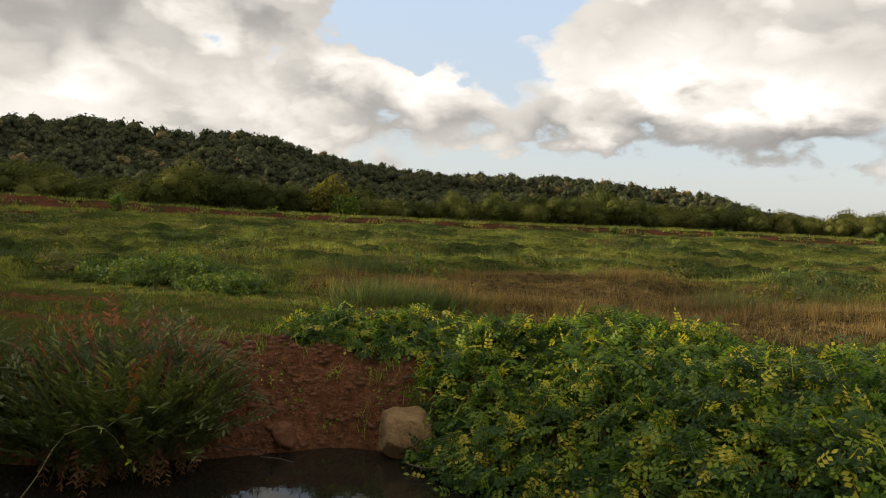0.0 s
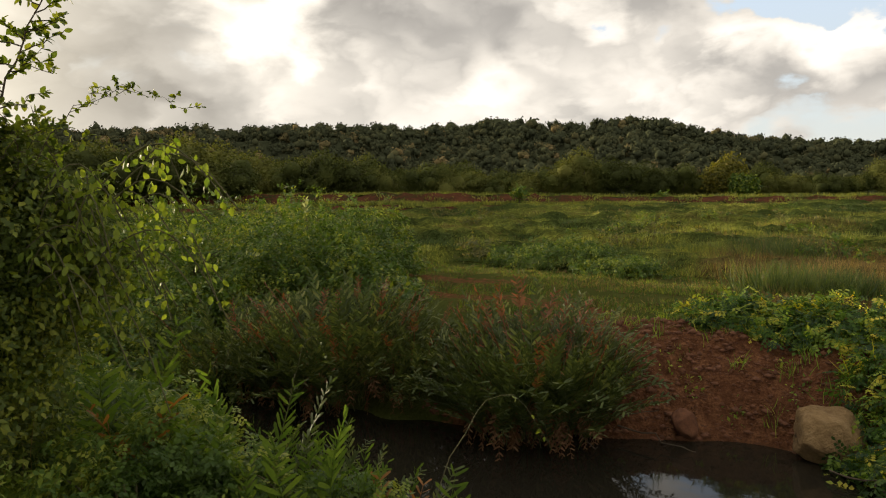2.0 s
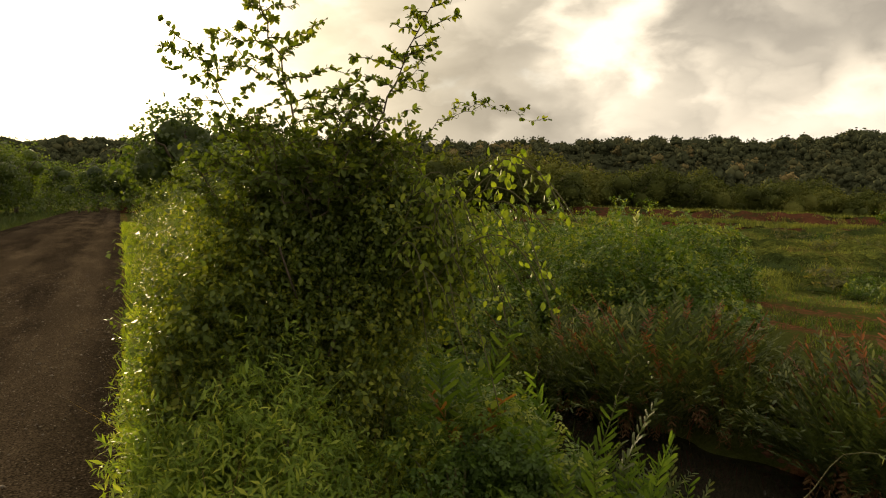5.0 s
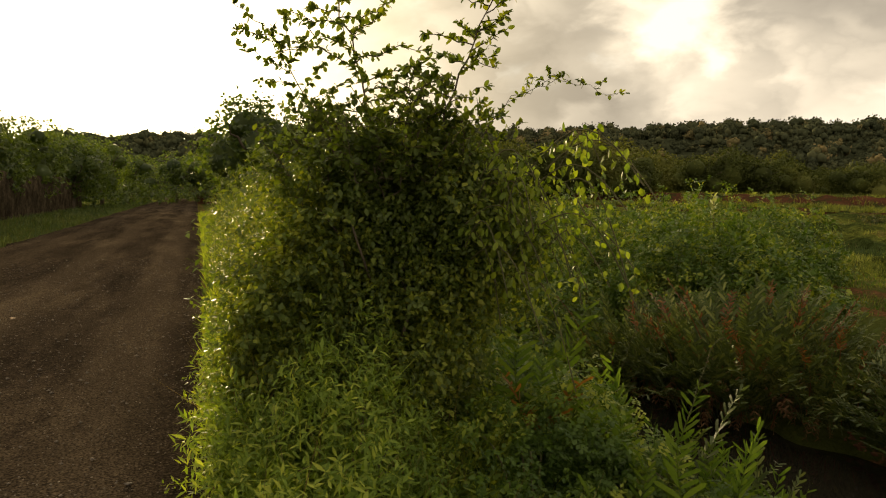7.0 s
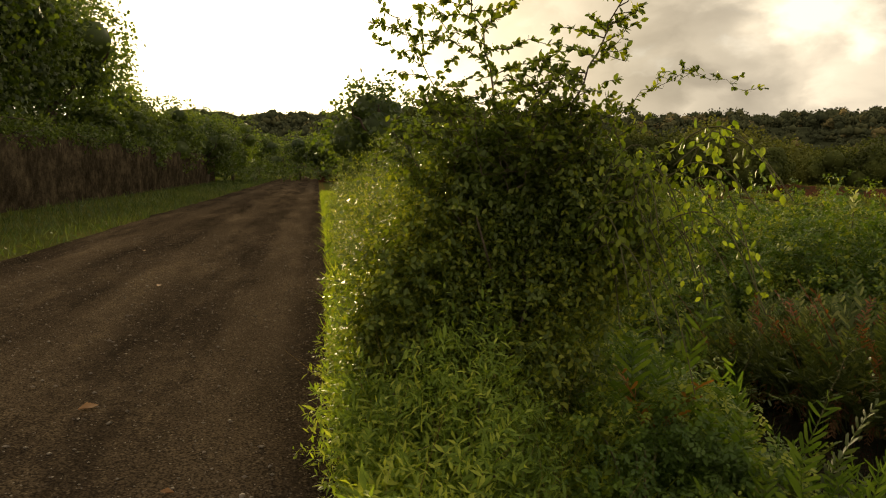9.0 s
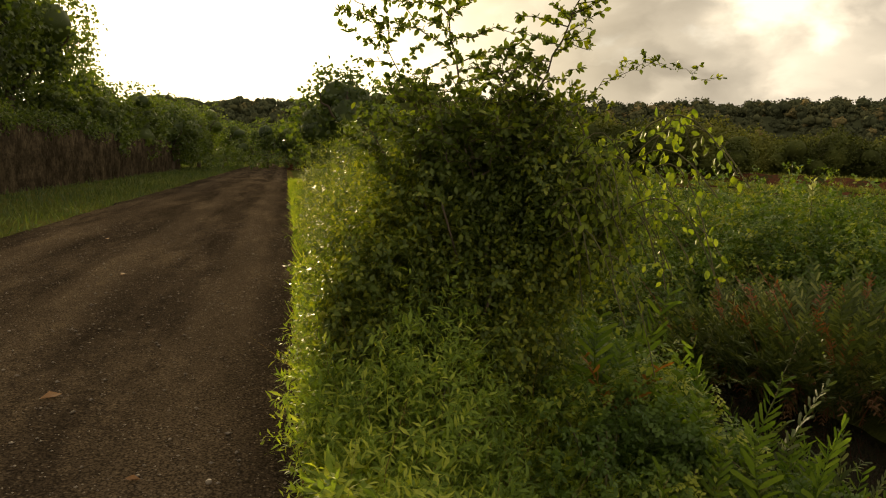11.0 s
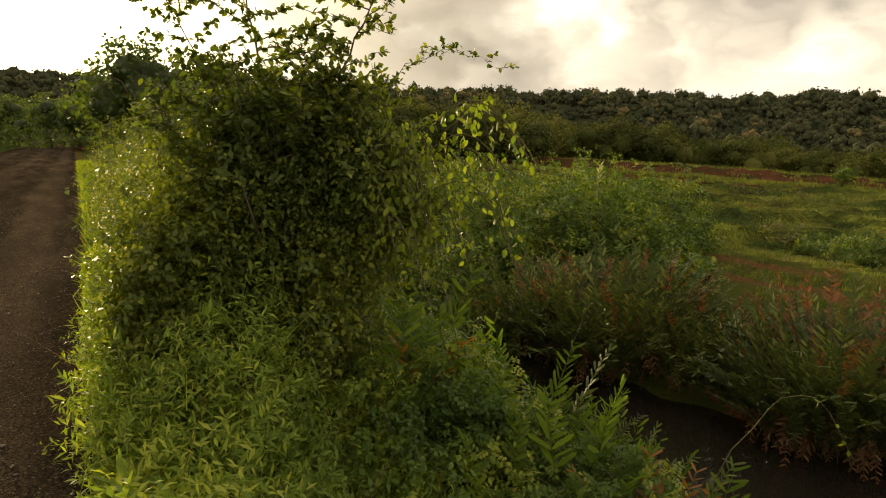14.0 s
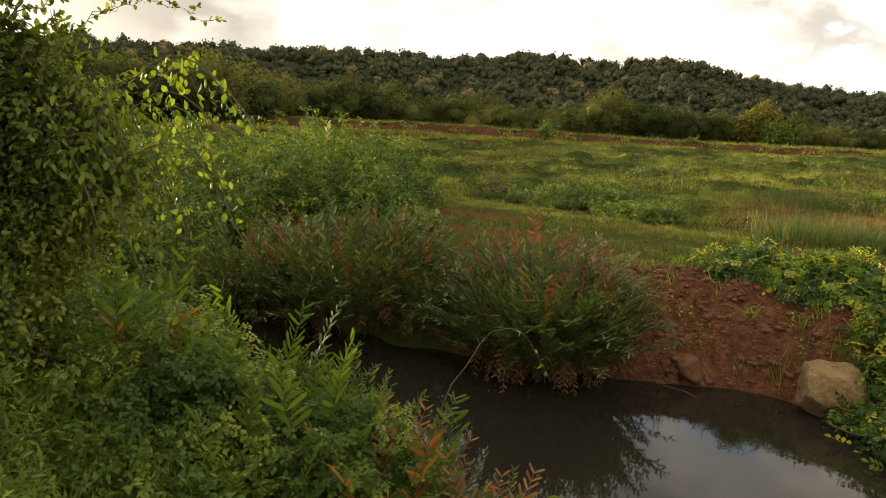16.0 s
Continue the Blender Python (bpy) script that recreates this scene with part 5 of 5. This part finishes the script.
def make_wall():
    xs = np.arange(-62, -3.9, 0.6)
    rows = []
    for yy, zz in ((-8.9, -0.15), (-8.9, 2.2), (-8.55, 2.2), (-8.5, 0.9), (-8.5, -0.15)):
        rows.append(np.stack([xs, yy + 0.03 * ripple(xs, xs * 0 + zz, 1.5), zz + (0.07 * ripple(xs, xs * 0 + yy, 3.0) if zz > 1 else 0 * xs)], -1))
    V = np.stack(rows)
    i = np.arange(V.shape[0] * V.shape[1]).reshape(V.shape[:2])
    F = np.stack([i[:-1, :-1], i[:-1, 1:], i[1:, 1:], i[1:, :-1]], -1).reshape(-1, 4)
    tagged(new("wall_roadside", mesh_of("wall_roadside", V.reshape(-1, 3), F, M_WALL)), "weathered dark stone boundary wall below trees", "wall", kind="structure")
    for j, x in enumerate((-8, -13, -18, -23.5, -29, -35, -42)):
        rng = np.random.default_rng(300 + j)
        root = new("wall_creeper")
        root.location = (x, -8.7, 2.2)
        pos, out = lumpy(rng, 420, (2.9, 0.55, 0.42), 12, 0.4)
        V, F = foliage(rng, pos + (0, 0, 0.1), out, LEAF, 0.13, 3, 0.12, 0.4)
        child("foliage", mesh_of("foliage", V, F, M_ROADTREE), root, kind="stuff")
        child("stem", mesh_of("stem", *tube(wander(rng, (-2, 0, 0.02), (2, 0, 0.25)), np.full(7, 0.02), 5), M_BARK, True), root)
        tagged(root, "green creeper growing over the wall top", "creeper", "creepers on the wall")


make_wall()

# ---- stones ----


def stone(name, x, y, z, size, seed, mat, label, turn=0, category="rock", cuts=11, group="", faces=()):
    rng = np.random.default_rng(seed)
    bm = bmesh.new()
    bmesh.ops.create_icosphere(bm, subdivisions=4, radius=1.0)
    planes = [(Vector(unit(rng.normal(size=3))), rng.uniform(0.55, 0.85)) for _ in range(cuts)]
    if faces:
        planes = [(Vector(f[:3]).normalized(), f[3]) for f in faces]
    for v in bm.verts:
        for nrm, d in planes:
            over = v.co.dot(nrm) - d
            if over > 0:
                v.co -= nrm * over * 0.94
        v.co *= 1 + 0.11 * noise.fractal(v.co * 1.8 + Vector((seed, 0, 0)), 1.0, 2.0, 5) + 0.02 * noise.noise(v.co * 11)
    bmesh.ops.scale(bm, vec=size, verts=bm.verts)
    me = bpy.data.meshes.new(name)
    bm.to_mesh(me)
    bm.free()
    me.materials.append(mat)
    me.shade_smooth()
    ob = new(name, me)
    ob.matrix_basis = pose(x, y, z, 0, 0, turn)
    return tagged(ob, label, category, group)


stone("boulder", -1.3, 6.72, -0.55, (0.33, 0.28, 0.27), 6, M_ROCK, "rounded tan boulder resting on the bank", 12,
      faces=((0.12, -0.2, 1, 0.6), (-1, -0.2, 0.12, 0.66), (0.05, -1, 0.3, 0.62), (0.85, -0.3, 0.55, 0.64), (1, -0.3, 0.0, 0.8), (-0.6, -0.2, 0.8, 0.74), (-0.3, -1, -0.6, 0.8), (0.6, -0.9, 0.1, 0.74)))
stone("flat_stone", -2.47, 6.5, -0.66, (0.13, 0.09, 0.17), 9, M_REDROCK, "dark red laterite slab at the water's edge", 15)


def make_clods():
    rng = np.random.default_rng(77)
    n = 14000
    x, y = rng.uniform(-5, 0.6, n), rng.uniform(5.6, 8.6, n)
    g = channel_gap(x, y)
    k = (g > 0.0) & (g < 1.9)
    x, y = x[k], y[k]
    P = np.stack([x, y, ground_z(x, y)], -1)
    s = 0.008 + 0.05 * rng.random(len(x)) ** 12 + 0.01 * rng.random(len(x))
    octa = np.array([(1, 0, 0), (-1, 0, 0), (0, 1, 0), (0, -1, 0), (0, 0, 0.5), (0, 0, -0.6)], float)
    of = np.array([(0, 2, 4), (2, 1, 4), (1, 3, 4), (3, 0, 4), (2, 0, 5), (1, 2, 5), (3, 1, 5), (0, 3, 5)])
    V = P[:, None] + octa[None] * s[:, None, None] * rng.uniform(0.6, 1.4, (len(x), 6, 1))
    F = of[None] + (np.arange(len(x)) * 6)[:, None, None]
    tagged(new("earth_clods", mesh_of("earth_clods", V.reshape(-1, 3), F.reshape(-1, 3), M_REDROCK)), "loose red clods strewn over the bank", "earth clods", kind="stuff")
    n = 9000
    x, y = -16 + 17 * rng.random(n) ** 0.7, rng.uniform(-4.7, 0.1, n)
    P = np.stack([x, y, 0.02 + 0.05 * np.sin((y + 4.75) / 4.87 * np.pi)], -1)
    s = 0.003 + 0.004 * rng.random(n) + 0.014 * rng.random(n) ** 9
    V = P[:, None] + octa[None] * s[:, None, None] * rng.uniform(0.6, 1.4, (n, 6, 1))
    F = of[None] + (np.arange(n) * 6)[:, None, None]
    tagged(new("road_gravel", mesh_of("road_gravel", V.reshape(-1, 3), F.reshape(-1, 3), M_GRAVEL)), "loose pale grit scattered on the road", "gravel", kind="stuff")


make_clods()


def road_litter():
    """Dry leaves and loose stones lying on the asphalt."""
    rng = np.random.default_rng(91)
    for x, y, size in ((-9.0, -1.9, 0.11), (-4.6, -1.35, 0.13), (-6.3, -2.6, 0.08), (-3.4, -0.75, 0.07), (-12.5, -2.9, 0.12)):
        V, F = scatter(LEAF, np.zeros((1, 3)), np.array([[math.cos(x * 7), math.sin(x * 7), 0.12]]), np.array([[0.2, 0.1, 1.0]]), size)
        V = np.concatenate([V, V - (0, 0, 0.004)])
        ob = new("dry_leaf", mesh_of("dry_leaf", V, np.concatenate([F, F[:, ::-1] + len(V) // 2]), M_FERNDEAD))
        ob.location = (x, y, 0.022 + 0.05 * math.sin((y + 4.75) / 4.87 * math.pi))
        tagged(ob, "curled pale dry leaf lying on the road", "leaf", "dry leaves on the road")
    for i in range(26):
        x, y = -1.8 - 9 * rng.random() ** 1.4, rng.uniform(-3.2, -0.1)
        r = rng.uniform(0.007, 0.018)
        bv, bf = ball(2)
        V = bv * r * rng.uniform(0.75, 1.1, (len(bv), 1)) * (1.2, 1.0, 0.7)
        ob = new("loose_stone", mesh_of("loose_stone", V, bf, M_GRAVEL))
        ob.location = (x, y, 0.018 + r * 0.35 + 0.05 * math.sin((y + 4.75) / 4.87 * math.pi))
        tagged(ob, "small pale stone lying loose on the road", "stone", "stones on the road")


road_litter()


def make_sprouts():
    rng = np.random.default_rng(79)
    pieces = []
    for i in range(60):
        x, y = rng.uniform(-4.2, -0.6), rng.uniform(6.0, 8.1)
        if not 0.15 < channel_gap(np.array(x), np.array(y)) < 1.9:
            continue
        m = int(rng.integers(8, 26))
        d = rng.normal(0, 0.05, (m, 2))
        P = np.stack([x + d[:, 0], y + d[:, 1], ground_z(x + d[:, 0], y + d[:, 1])], -1)
        if i % 3:
            pieces.append(scatter(LEAF, P + (0, 0, 0.03), rng.normal(0, 1, P.shape) + (0, 0, 0.4), rng.normal(0, 0.5, P.shape) + (0, 0, 1), rng.uniform(0.025, 0.06, m)))
        else:
            pieces.append(scatter(BLADE, P, rng.normal(0, 0.35, P.shape) + (0, 0, 1), rng.normal(0, 1, P.shape), rng.uniform(0.08, 0.24, m), rng.uniform(0.006, 0.012, m)))
    tagged(new("bank_sprouts", mesh_of("bank_sprouts", *joined(pieces), M_VERGE)), "small green seedlings sprouting on the bank", "seedlings", kind="stuff")
    for i, (a, b) in enumerate((((-3.55, 6.05, -0.7), (-2.75, 6.5, -0.55)), ((-3.3, 5.95, -0.72), (-2.9, 5.6, -0.74)), ((-1.2, 6.3, -0.72), (-0.6, 6.0, -0.7)), ((-3.0, 6.2, -0.68), (-2.2, 6.15, -0.74)))):
        st = new("fallen_twig", mesh_of("fallen_twig", *tube(wander(rng, a, b, 9, 0.08), np.linspace(0.009, 0.004, 9), 5), M_BARK, True))
        tagged(st, "thin dry twig lying at the water's edge", "twig", "twigs at the water")


make_sprouts()


def make_runners():
    """Thin stems that arch out of the near creepers over the water."""
    rng = np.random.default_rng(83)
    for i, (x, y, z) in enumerate(((-3.6, 2.7, 0.3), (-4.6, 2.9, 0.45), (-2.3, 2.5, 0.1))):
        root = new("vine_runner")
        root.location = (x, y, z - 0.35)
        e = np.array([rng.uniform(-0.1, 0.5), rng.uniform(0.35, 0.75), rng.uniform(-0.05, 0.35)])
        t = np.linspace(0, 1, 12)[:, None]
        path = e * t + np.array([0, 0, rng.uniform(0.5, 0.8)]) * np.sin(t * np.pi * 0.85) + rng.normal(0, 0.008, (12, 3))
        child("stem", mesh_of("stem", *tube(path, np.linspace(0.003, 0.0015, 12), 4), M_TWIG, True), root)
        m = 9
        w = 0.35 + 0.65 * rng.random(m)
        lp = np.stack([np.interp(w, t[:, 0], path[:, k]) for k in range(3)], -1)
        child("leaves", mesh_of("leaves", *scatter(LEAF, lp, rng.normal(0, 0.7, lp.shape) + (0, 0, -0.3), rng.normal(0, 1, lp.shape), rng.uniform(0.025, 0.045, m)), M_SHRUB), root, kind="stuff")
        tagged(root, "thin vine stem arching out over the water", "vine", "runners over the stream")


make_runners()
